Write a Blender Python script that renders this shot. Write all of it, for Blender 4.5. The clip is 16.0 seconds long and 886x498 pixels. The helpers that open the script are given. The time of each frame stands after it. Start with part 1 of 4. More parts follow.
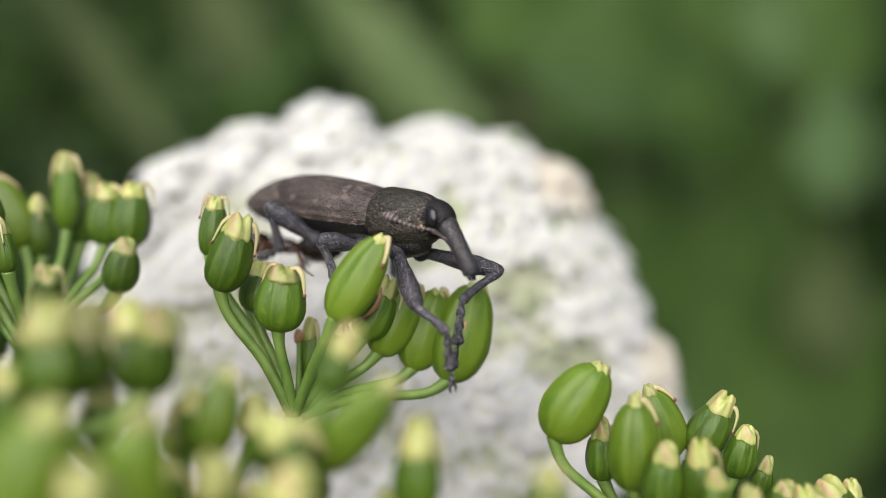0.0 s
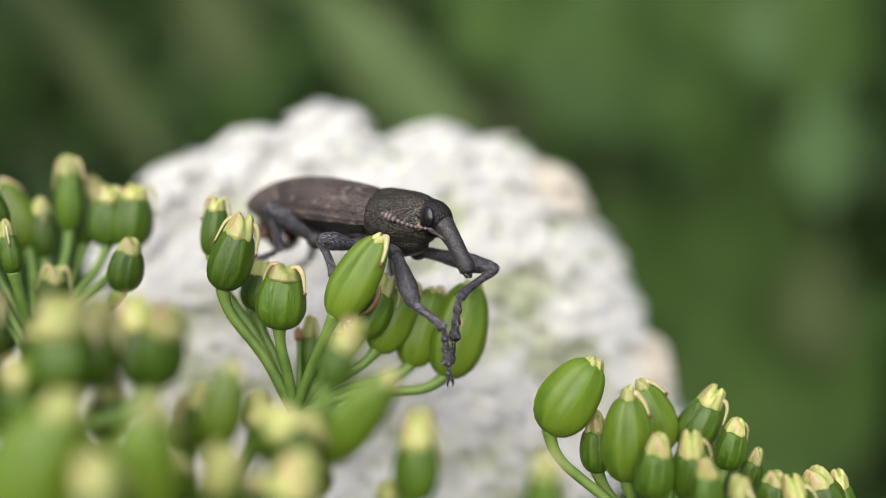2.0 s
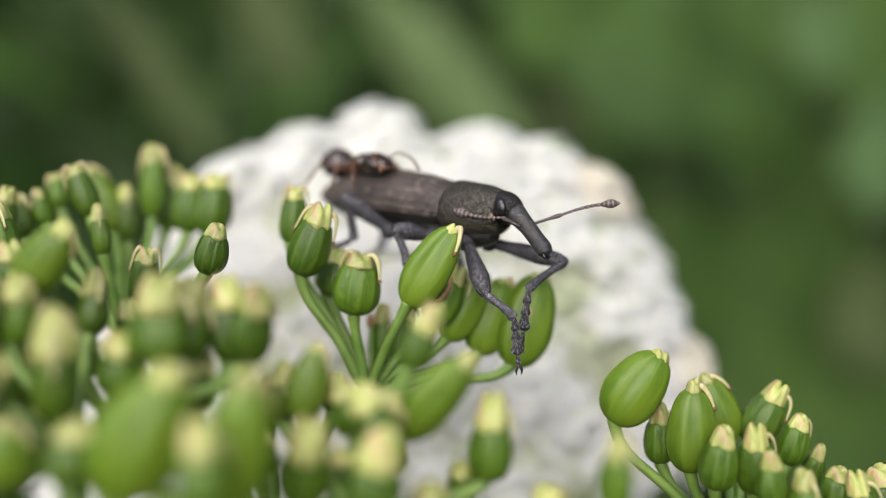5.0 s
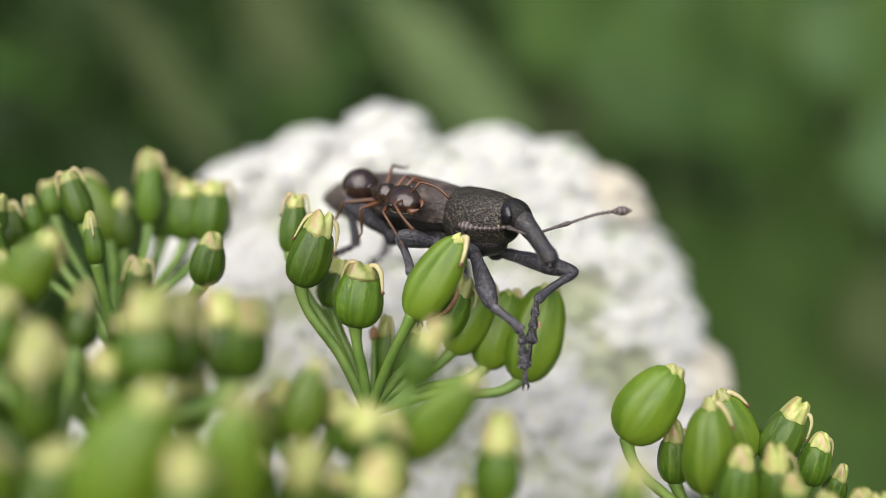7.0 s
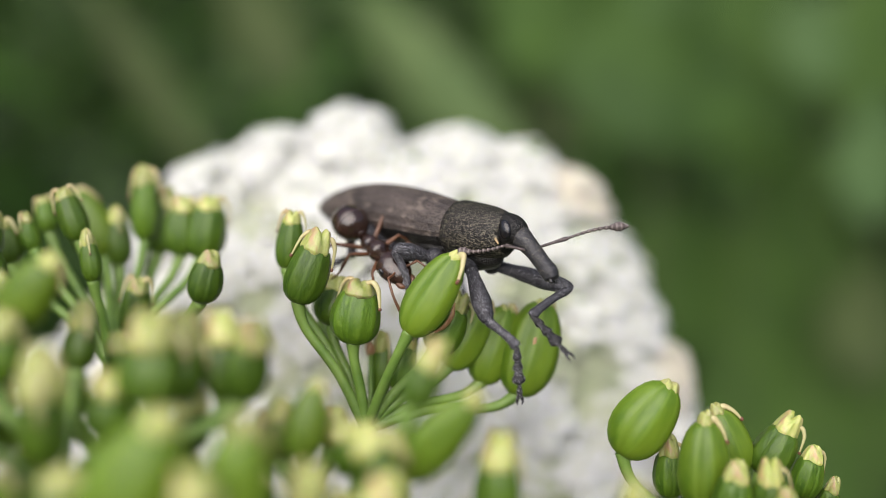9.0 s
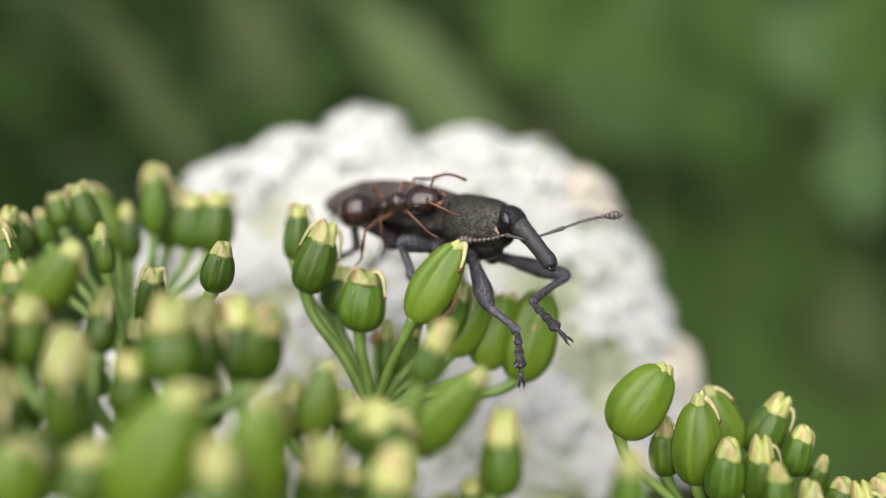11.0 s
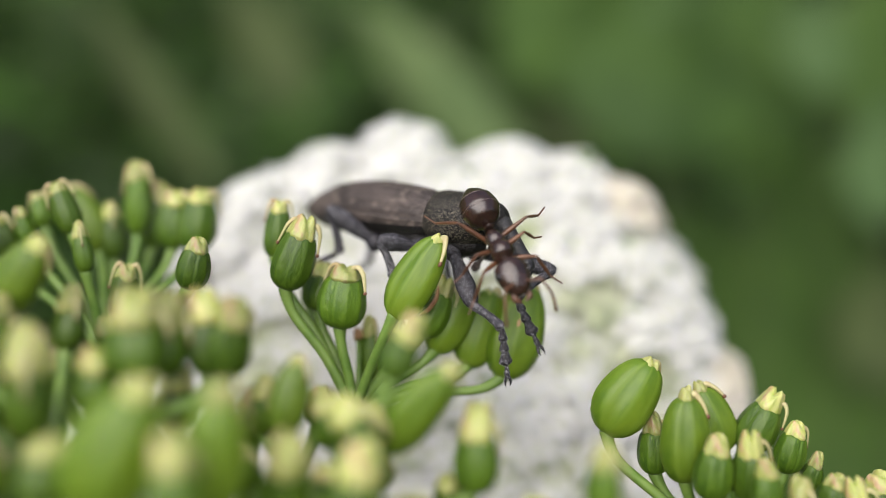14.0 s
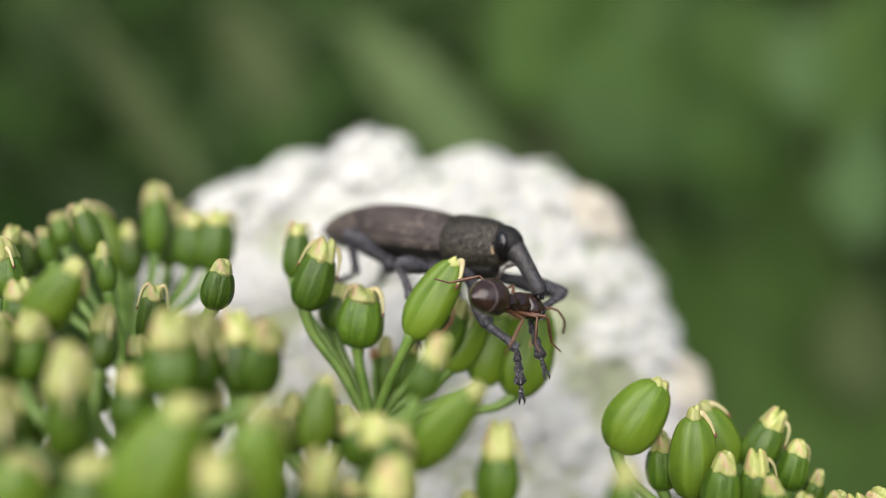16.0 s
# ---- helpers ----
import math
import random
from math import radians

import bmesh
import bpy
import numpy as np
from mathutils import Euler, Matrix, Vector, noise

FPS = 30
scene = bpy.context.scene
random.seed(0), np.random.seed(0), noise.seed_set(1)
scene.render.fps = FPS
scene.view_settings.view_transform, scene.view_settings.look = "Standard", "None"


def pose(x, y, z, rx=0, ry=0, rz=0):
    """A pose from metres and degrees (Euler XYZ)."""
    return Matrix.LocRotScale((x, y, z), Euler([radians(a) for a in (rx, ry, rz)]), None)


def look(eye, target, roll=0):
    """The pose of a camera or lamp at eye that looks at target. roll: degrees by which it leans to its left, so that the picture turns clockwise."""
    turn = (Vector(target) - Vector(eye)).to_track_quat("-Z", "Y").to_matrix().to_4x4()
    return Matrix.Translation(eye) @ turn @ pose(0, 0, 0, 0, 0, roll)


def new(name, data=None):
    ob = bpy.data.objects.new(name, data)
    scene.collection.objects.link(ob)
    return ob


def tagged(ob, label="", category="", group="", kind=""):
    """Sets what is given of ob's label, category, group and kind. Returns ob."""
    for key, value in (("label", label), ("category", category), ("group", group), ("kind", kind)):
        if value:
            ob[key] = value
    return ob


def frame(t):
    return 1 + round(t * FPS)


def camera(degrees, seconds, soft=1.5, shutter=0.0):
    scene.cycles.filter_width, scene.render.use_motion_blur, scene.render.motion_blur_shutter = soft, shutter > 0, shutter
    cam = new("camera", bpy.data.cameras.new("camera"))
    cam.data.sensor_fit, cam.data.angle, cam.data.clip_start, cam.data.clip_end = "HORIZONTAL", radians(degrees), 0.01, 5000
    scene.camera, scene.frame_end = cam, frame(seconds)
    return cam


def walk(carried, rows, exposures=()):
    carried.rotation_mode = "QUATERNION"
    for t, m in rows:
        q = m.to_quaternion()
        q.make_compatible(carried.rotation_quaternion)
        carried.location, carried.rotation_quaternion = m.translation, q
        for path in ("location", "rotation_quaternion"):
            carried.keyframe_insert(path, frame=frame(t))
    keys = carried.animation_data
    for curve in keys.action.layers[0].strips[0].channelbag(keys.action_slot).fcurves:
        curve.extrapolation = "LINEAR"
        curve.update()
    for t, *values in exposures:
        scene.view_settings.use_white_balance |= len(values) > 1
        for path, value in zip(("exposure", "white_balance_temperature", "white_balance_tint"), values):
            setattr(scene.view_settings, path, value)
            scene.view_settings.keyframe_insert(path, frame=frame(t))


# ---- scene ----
cam = camera(51.0, 16.0, soft=0.75)
cam.data.dof.use_dof = True
cam.data.dof.focus_distance = 0.0371
cam.data.dof.aperture_fstop = 15.5
EYE, TILT = 0.9, -10.0
# The little place round the flower heads is laid out in millimetres: x right, y ahead, z up from the first eye.
BASE = pose(0, 0, EYE, TILT)
MM = 0.001
# seconds, x, y, z in millimetres, yaw, pitch, roll
PATH = [
    (0.0, -0.000, 0.000, 0.000, -0.000, -0.000, -0.000),
    (0.5, 0.023, -0.417, -0.191, 0.162, 0.235, 0.255),
    (1.0, -0.244, -0.626, -0.301, 0.122, 0.396, 0.169),
    (1.5, 0.063, -0.500, -0.246, -0.127, 0.083, 0.347),
    (2.0, -0.177, -0.929, -0.240, -0.464, 0.287, 0.282),
    (2.5, -0.830, -1.457, -0.034, 0.032, 0.686, -0.057),
    (3.0, -1.437, -2.413, -0.402, 1.076, 1.065, -0.429),
    (3.5, -1.604, -2.395, -0.341, 0.930, 0.443, -0.716),
    (4.0, -1.586, -2.626, -0.576, 0.883, 0.207, -0.979),
    (4.5, -1.286, -2.433, -0.668, 1.852, 0.223, -0.917),
    (7.0, -1.259, -0.595, -0.363, 2.742, 0.510, -1.137),
    (7.5, -0.849, -0.398, -0.232, 2.760, 0.238, -1.102),
    (8.0, -1.485, -0.609, 0.032, 2.779, 0.547, -1.265),
    (8.5, -1.457, -0.780, 0.173, 1.697, 0.504, -1.123),
    (9.0, -1.707, -0.865, 0.197, 1.848, 0.677, -0.936),
    (11.5, -2.061, -2.497, -0.648, 1.352, 1.395, -0.439),
    (12.0, -1.960, -2.477, -0.669, 1.794, 1.669, -0.607),
    (12.5, -2.147, -2.080, -0.482, 1.912, 1.250, -0.672),
    (13.0, -2.254, -1.703, -0.585, 1.837, 1.329, -0.589),
    (13.5, -1.099, -1.172, -0.881, 1.945, 1.090, -0.178),
    (14.0, -0.530, -1.504, -1.047, 2.567, 1.569, 0.075),
    (14.5, -0.964, -2.367, -1.289, 2.185, 2.101, 0.146),
    (15.0, -1.080, -2.690, -1.574, 2.550, 2.461, 0.134),
    (15.5, -1.315, -2.788, -1.464, 2.090, 2.557, 0.042),
    (16.0, -1.874, -2.838, -0.751, 1.492, 2.479, -0.261),
]
walk(cam, [(t, BASE @ pose(x * MM, y * MM, z * MM, 90 + pitch, roll, yaw)) for t, x, y, z, yaw, pitch, roll in PATH],
     exposures=[(0.0, 1.76, 6850, 14), (2.5, 1.78, 6850, 14), (4.5, 1.80, 6850, 13), (16.0, 1.80, 6850, 13)])

# ---- light ----
world = bpy.data.worlds.new("world")
scene.world = world
world.use_nodes = True
sky = world.node_tree.nodes.new("ShaderNodeTexSky")
sky.sky_type, sky.sun_disc = "NISHITA", False
sky.sun_elevation, sky.sun_rotation = radians(41), radians(196)
world.node_tree.links.new(sky.outputs[0], world.node_tree.nodes["Background"].inputs[0])
world.node_tree.nodes["Background"].inputs[1].default_value = 0.052
sun = new("sun", bpy.data.lights.new("sun", "SUN"))
sun.data.energy, sun.data.angle, sun.data.color = 1.7, radians(80), (1.0, 0.97, 0.92)
sun.matrix_world = look((-0.43, -1.50, 2.29), (0, 0.04, 0.9))


# ---- materials ----
def material(name, dark, light, grain, rough=0.5, bump=0.0, bump_depth=0.0, spots=None, spot_grain=0.0,
             through_light=0.0, islands=0.0, per_object=0.0, coat=0.0, stretch=(1, 1, 1), flesh=0.0, pits=0.0, unit=1.0, ribs=0, rib_colour=None, shine=0.5):
    """A surface that varies between two colours. grain, bump and spot_grain: the size of the pattern in millimetres.
    unit: 1000 for pieces that are modelled at unit size. ribs: how many paler lines run lengthwise."""
    mat = bpy.data.materials.new(name)
    mat.use_nodes = True
    nodes, links = mat.node_tree.nodes, mat.node_tree.links
    bsdf = nodes["Principled BSDF"]
    where = nodes.new("ShaderNodeTexCoord")
    size = nodes.new("ShaderNodeMapping")
    size.inputs["Scale"].default_value = stretch
    links.new(where.outputs["Object"], size.inputs[0])

    def noise_at(mm, detail=3.0):
        n = nodes.new("ShaderNodeTexNoise")
        n.inputs["Scale"].default_value = 1000.0 / (mm * unit)
        n.inputs["Detail"].default_value = detail
        links.new(size.outputs[0], n.inputs["Vector"])
        return n

    def ramp_of(socket, low, high):
        r = nodes.new("ShaderNodeMapRange")
        r.inputs["From Min"].default_value, r.inputs["From Max"].default_value = low, high
        links.new(socket, r.inputs["Value"])
        return r.outputs["Result"]

    def mix(factor, a, b):
        m = nodes.new("ShaderNodeMix")
        m.data_type = "RGBA"
        for socket, value in ((m.inputs[0], factor), (m.inputs[6], a), (m.inputs[7], b)):
            if isinstance(value, (tuple, list)):
                socket.default_value = (*value, 1)
            elif isinstance(value, float):
                socket.default_value = value
            else:
                links.new(value, socket)
        return m.outputs[2]

    colour = mix(ramp_of(noise_at(grain).outputs[0], 0.32, 0.68), dark, light)
    fine = noise_at(grain * 0.18, 2.0)
    colour = mix(ramp_of(fine.outputs[0], 0.45, 1.6), colour, light)
    if ribs:
        round_it = nodes.new("ShaderNodeTexGradient")
        round_it.gradient_type = "RADIAL"
        links.new(where.outputs["Object"], round_it.inputs["Vector"])
        wave = nodes.new("ShaderNodeMath")
        wave.operation = "MULTIPLY"
        wave.inputs[1].default_value = 2 * math.pi * ribs
        links.new(round_it.outputs["Fac"], wave.inputs[0])
        line = nodes.new("ShaderNodeMath")
        line.operation = "COSINE"
        links.new(wave.outputs[0], line.inputs[0])
        colour = mix(ramp_of(line.outputs[0], 0.55, 1.15), colour, rib_colour)
    if pits:
        cells = nodes.new("ShaderNodeTexVoronoi")
        cells.inputs["Scale"].default_value = 1000.0 / pits
        links.new(size.outputs[0], cells.inputs["Vector"])
        colour = mix(ramp_of(cells.outputs["Distance"], 0.55, 0.15), colour, tuple(0.45 * c for c in dark))
    if spots:
        colour = mix(ramp_of(noise_at(spot_grain, 2.0).outputs[0], 0.56, 0.66), colour, spots)
    if islands or per_object:
        if islands:
            source = nodes.new("ShaderNodeNewGeometry").outputs["Random Per Island"]
        else:
            source = nodes.new("ShaderNodeObjectInfo").outputs["Random"]
        hue = nodes.new("ShaderNodeHueSaturation")
        amount = islands or per_object
        value = nodes.new("ShaderNodeMapRange")
        value.inputs["To Min"].default_value, value.inputs["To Max"].default_value = 1 - amount, 1 + amount
        links.new(source, value.inputs["Value"])
        links.new(value.outputs["Result"], hue.inputs["Value"])
        links.new(colour, hue.inputs["Color"])
        colour = hue.outputs[0]
    links.new(colour, bsdf.inputs["Base Color"])
    bsdf.inputs["Roughness"].default_value = rough
    bsdf.inputs["Specular IOR Level"].default_value = shine
    bsdf.inputs["Coat Weight"].default_value = coat
    bsdf.inputs["Coat Roughness"].default_value = 0.25
    if flesh:
        bsdf.inputs["Subsurface Weight"].default_value = flesh
        bsdf.inputs["Subsurface Scale"].default_value = 0.35 * MM
        bsdf.inputs["Subsurface Radius"].default_value = (0.8, 1.0, 0.3)
    if bump:
        b = nodes.new("ShaderNodeBump")
        b.inputs["Strength"].default_value = 0.8
        b.inputs["Distance"].default_value = bump_depth * MM
        if pits:
            links.new(cells.outputs["Distance"], b.inputs["Height"])
        else:
            links.new(noise_at(bump, 2.0).outputs[0], b.inputs["Height"])
        links.new(b.outputs[0], bsdf.inputs["Normal"])
    if through_light:
        leaf = nodes.new("ShaderNodeBsdfTranslucent")
        links.new(colour, leaf.inputs["Color"])
        both = nodes.new("ShaderNodeMixShader")
        both.inputs[0].default_value = through_light
        links.new(bsdf.outputs[0], both.inputs[1])
        links.new(leaf.outputs[0], both.inputs[2])
        links.new(both.outputs[0], nodes["Material Output"].inputs["Surface"])
    return mat


FRUIT = material("fruit_green", (0.023, 0.060, 0.0032), (0.060, 0.114, 0.0066), 0.9, 0.48, 0.12, 0.04, spots=(0.064, 0.118, 0.009), spot_grain=0.3, per_object=0.28, coat=0.04, flesh=0.15, unit=1000, ribs=10, rib_colour=(0.056, 0.108, 0.007), shine=0.35)
RIPE = material("ripe_fruit_green", (0.052, 0.108, 0.006), (0.114, 0.180, 0.013), 0.9, 0.45, 0.15, 0.02, per_object=0.2, coat=0.03, flesh=0.3, unit=1000, ribs=8, rib_colour=(0.104, 0.170, 0.016), shine=0.35)
CAP = material("nectar_cap", (0.19, 0.24, 0.045), (0.39, 0.38, 0.15), 0.45, 0.45, 0.2, 0.05, spots=(0.33, 0.22, 0.12), spot_grain=0.6, per_object=0.28, flesh=0.4, unit=1000)
STYLE = material("style_cream", (0.40, 0.39, 0.19), (0.35, 0.24, 0.125), 0.7, 0.45, 0.1, 0.02, unit=1000)
WITHERED = material("withered_brown", (0.16, 0.07, 0.03), (0.42, 0.26, 0.13), 0.5, 0.5)
STYLE_TIP = material("style_tip", (0.06, 0.025, 0.015), (0.16, 0.06, 0.03), 0.2, 0.5)
STALK = material("stalk_green", (0.075, 0.150, 0.020), (0.150, 0.240, 0.048), 1.5, 0.5, 0.08, 0.02, per_object=0.14, flesh=0.15)
PETAL = material("petal_white", (0.80, 0.80, 0.80), (0.85, 0.85, 0.85), 2.0, 0.6, through_light=0.5, islands=0.04)
BUD = material("bud_green", (0.46, 0.53, 0.32), (0.70, 0.71, 0.58), 1.6, 0.6, through_light=0.5, islands=0.08)
FADED = material("faded_petal", (0.74, 0.67, 0.58), (0.84, 0.81, 0.76), 1.2, 0.6, through_light=0.5, islands=0.1)
POLLEN = material("flower_centre", (0.50, 0.56, 0.32), (0.70, 0.71, 0.52), 0.6, 0.6)
ELYTRA = material("weevil_elytra", (0.034, 0.027, 0.025), (0.095, 0.075, 0.067), 0.9, 0.55, 0.06, 0.04, spots=(0.115, 0.092, 0.078), spot_grain=0.35, stretch=(0.6, 1, 1), pits=0.07, shine=0.3)
ARMOUR = material("weevil_armour", (0.003, 0.003, 0.0034), (0.021, 0.0185, 0.017), 0.12, 0.45, 0.06, 0.05, pits=0.075, shine=0.28)
LIMB = material("weevil_limb", (0.012, 0.0117, 0.0145), (0.048, 0.0465, 0.055), 0.14, 0.5, 0.06, 0.025, pits=0.06, shine=0.25)
SNOUT = material("weevil_snout", (0.013, 0.0127, 0.0147), (0.044, 0.0425, 0.048), 0.15, 0.42, 0.06, 0.025, pits=0.06, shine=0.35)
SCALE = material("leg_scales", (0.14, 0.136, 0.155), (0.26, 0.254, 0.28), 0.2, 0.5)
GILT = material("golden_hairs", (0.11, 0.095, 0.065), (0.21, 0.185, 0.14), 0.3, 0.5)
DUST = material("brown_scales", (0.115, 0.092, 0.080), (0.195, 0.158, 0.137), 0.5, 0.55)
FOOT = material("weevil_foot", (0.007, 0.007, 0.008), (0.03, 0.028, 0.03), 0.1, 0.5, 0.06, 0.03, pits=0.06, shine=0.3)
CLUB = material("antenna_brown", (0.03, 0.022, 0.022), (0.10, 0.078, 0.076), 0.1, 0.45, 0.08, 0.04, shine=0.3)
RING = material("antenna_rings", (0.11, 0.088, 0.085), (0.19, 0.155, 0.147), 0.1, 0.5)
FRINGE = material("tan_fringe", (0.30, 0.20, 0.10), (0.42, 0.30, 0.16), 0.1, 0.6)
EYE_BLACK = material("eye_black", (0.006, 0.006, 0.008), (0.015, 0.014, 0.016), 0.1, 0.22, 0.05, 0.01)
ANT_DARK = material("ant_brown", (0.014, 0.0075, 0.006), (0.036, 0.018, 0.013), 0.4, 0.22, 0.06, 0.006, coat=0.3)
ANT_LEG = material("ant_leg", (0.042, 0.018, 0.010), (0.12, 0.050, 0.023), 0.5, 0.35)
EARTH = material("earth", (0.02, 0.028, 0.012), (0.05, 0.06, 0.025), 120.0, 0.9, 30.0, 8.0)
LEAF = material("meadow_leaf", (0.006, 0.024, 0.0016), (0.034, 0.088, 0.006), 40.0, 0.85, through_light=0.3, islands=0.55)
HEDGE = material("hedge_leaves", (0.008, 0.02, 0.004), (0.05, 0.10, 0.014), 180.0, 0.7, 60.0, 60.0)
MID_LEAF = material("mid_leaf", (0.026, 0.066, 0.006), (0.048, 0.104, 0.010), 30.0, 0.85, through_light=0.3)
FRESH_LEAF = material("fresh_leaf", (0.020, 0.055, 0.0045), (0.038, 0.090, 0.008), 30.0, 0.8, through_light=0.3)
BLUE_LEAF = material("bluish_leaf", (0.034, 0.080, 0.020), (0.064, 0.122, 0.033), 30.0, 0.8, through_light=0.25)
DULL_LEAF = material("dull_leaf", (0.030, 0.048, 0.011), (0.054, 0.080, 0.020), 30.0, 0.85, through_light=0.2)
PALE_LEAF = material("pale_leaf", (0.075, 0.13, 0.04), (0.125, 0.185, 0.064), 30.0, 0.8, through_light=0.3)


# ---- building helpers ----
class Shape:
    """Vertices and faces, in millimetres."""

    def __init__(self):
        self.verts, self.faces, self.bristles = [], [], None

    def setae(self, count, way, length, width, lift, mat, seed=1, keep=None):
        """Fine hairs that lie on the faces made so far and point along way; they take a material of their own."""
        if self.bristles is None:
            self.bristles = (len(self.faces), mat)
        rng = np.random.RandomState(seed)
        v = np.array([tuple(p) for p in self.verts])
        quads = [f for f in self.faces[:self.bristles[0]] if len(f) == 4]
        q = v[np.array(quads)]
        cross = np.cross(q[:, 2] - q[:, 0], q[:, 3] - q[:, 1])
        area = np.linalg.norm(cross, axis=1)
        picks = rng.choice(len(quads), count, p=area / area.sum())
        way = np.array(tuple(way), float)
        way /= np.linalg.norm(way)
        verts, faces = [], []
        for k in picks:
            n = cross[k] / max(area[k], 1e-9)
            a, c = rng.rand(2)
            p = (q[k, 0] * (1 - a) + q[k, 1] * a) * (1 - c) + (q[k, 3] * (1 - a) + q[k, 2] * a) * c
            if keep and not keep(p):
                continue
            t = way + rng.normal(0, 0.28, 3)
            t -= n * t.dot(n)
            size = np.linalg.norm(t)
            if size < 0.2:
                continue
            t /= size
            side = np.cross(n, t) * width * 0.5
            tall = length * rng.uniform(0.6, 1.3)
            p = p + n * 0.006
            i = len(verts)
            verts += [p, p + t * tall * 0.5 + side + n * lift * 0.6, p + t * tall + n * lift, p + t * tall * 0.5 - side + n * lift * 0.6]
            faces.append((i, i + 1, i + 2, i + 3))
        return self.add(verts, faces)

    def add(self, verts, faces):
        k = len(self.verts)
        self.verts += [tuple(v) for v in verts]
        self.faces += [tuple(k + i for i in f) for f in faces]
        return self

    def grid(self, rings, closed=True, ends=True):
        n, faces = len(rings[0]), []
        verts = [v for ring in rings for v in ring]
        for r in range(len(rings) - 1):
            for i in range(n if closed else n - 1):
                j = (i + 1) % n
                faces.append((r * n + i, r * n + j, (r + 1) * n + j, (r + 1) * n + i))
        if ends and closed:
            faces.append(tuple(reversed(range(n))))
            faces.append(tuple(range((len(rings) - 1) * n, len(rings) * n)))
        return self.add(verts, faces)

    def tube(self, points, radii, sides=10, steps=5, squash=1.0, wobble=0.0):
        """A round limb along a smooth line through the points."""
        pts = [Vector(p) for p in points]
        line, rad = [], []
        for i in range(len(pts) - 1):
            a, b = pts[max(i - 1, 0)], pts[i]
            c, d = pts[i + 1], pts[min(i + 2, len(pts) - 1)]
            for s in range(steps):
                u = s / steps
                line.append(0.5 * (2 * b + (c - a) * u + (2 * a - 5 * b + 4 * c - d) * u * u + (3 * b - a - 3 * c + d) * u ** 3))
                rad.append(radii[i] + (radii[i + 1] - radii[i]) * (u * u * (3 - 2 * u)))
        line.append(pts[-1])
        rad.append(radii[-1])
        side, rings = None, []
        for i, p in enumerate(line):
            way = (line[min(i + 1, len(line) - 1)] - line[max(i - 1, 0)]).normalized()
            if side is None:
                side = way.orthogonal().normalized()
            side = (side - way * side.dot(way)).normalized()
            other = way.cross(side)
            r = rad[i]
            if wobble:
                r *= 1 + wobble * noise.noise(Vector((i * 0.9, rad[0] * 50, p.x)))
            rings.append([p + r * (math.cos(k) * side + squash * math.sin(k) * other) for k in [2 * math.pi * q / sides for q in range(sides)]])
        return self.grid(rings)

    def ball(self, centre, radii, turn=None, rings=12, sides=18, lump=0.0, lump_size=1.0):
        out, centre = [], Vector(centre)
        for r in range(rings + 1):
            a = math.pi * (r + 0.02 * (r == 0) - 0.02 * (r == rings)) / rings
            row = []
            for s in range(sides):
                b = 2 * math.pi * s / sides
                v = Vector((math.cos(a), math.sin(a) * math.cos(b), math.sin(a) * math.sin(b)))
                if lump:
                    v *= 1 + lump * noise.noise(v / lump_size + centre)
                v = Vector((v.x * radii[0], v.y * radii[1], v.z * radii[2]))
                row.append(centre + (turn @ v if turn else v))
            out.append(row)
        return self.grid(out)

    def mesh(self, name, mat, smooth=True):
        me = bpy.data.meshes.new(name)
        me.from_pydata([(x * MM, y * MM, z * MM) for x, y, z in self.verts], [], self.faces)
        me.materials.append(mat)
        if self.bristles:
            me.materials.append(self.bristles[1])
            me.polygons.foreach_set("material_index", [int(n >= self.bristles[0]) for n in range(len(me.polygons))])
        if smooth:
            me.polygons.foreach_set("use_smooth", [True] * len(me.polygons))
        me.update()
        return me


def part(name, shape, mat, parent, label="", at=None, m=None):
    """Links a shape (or a mesh) as one object under a thing or a part. at: its origin, in millimetres of the parent's space."""
    if isinstance(shape, Shape):
        if at is not None:
            shape.verts = [(x - at[0], y - at[1], z - at[2]) for x, y, z in shape.verts]
        shape = shape.mesh(name, mat)
    ob = new(name, shape)
    ob.parent = parent
    if m is not None:
        ob.matrix_basis = m
    elif at is not None:
        ob.matrix_basis = Matrix.Translation(Vector(at) * MM)
    return tagged(ob, label)


def thing(name, origin, label, category, group="", kind=""):
    """An Empty at a place of the little world (millimetres)."""
    ob = new(name)
    ob.empty_display_size = 0.002
    ob.matrix_world = BASE @ Matrix.Translation(Vector(origin) * MM)
    return tagged(ob, label, category, group, kind)


def framed(origin, forward, up=(0, 0, 1)):
    """The pose, in millimetres of the little world, of something that heads forward (its x)."""
    x = Vector(forward).normalized()
    y = Vector(up).cross(x).normalized()
    z = x.cross(y)
    m = Matrix((x, y, z)).transposed().to_4x4()
    m.translation = Vector(origin) * MM
    return m


# ---- ground and meadow ----
def make_ground():
    shape = Shape()
    n, reach = 60, 60000.0
    rows = []
    for i in range(n + 1):
        row = []
        for j in range(n + 1):
            u, v = 2 * i / n - 1, 2 * j / n - 1
            x, y = reach * u * abs(u) ** 2, reach * v * abs(v) ** 2
            row.append((x, y, 40 * noise.noise(Vector((x, y, 0)) / 900)))
        rows.append(row)
    shape.grid(rows, closed=False)
    ob = new("ground", shape.mesh("ground", EARTH))
    tagged(ob, "dark meadow soil under the plants", "ground", kind="structure")


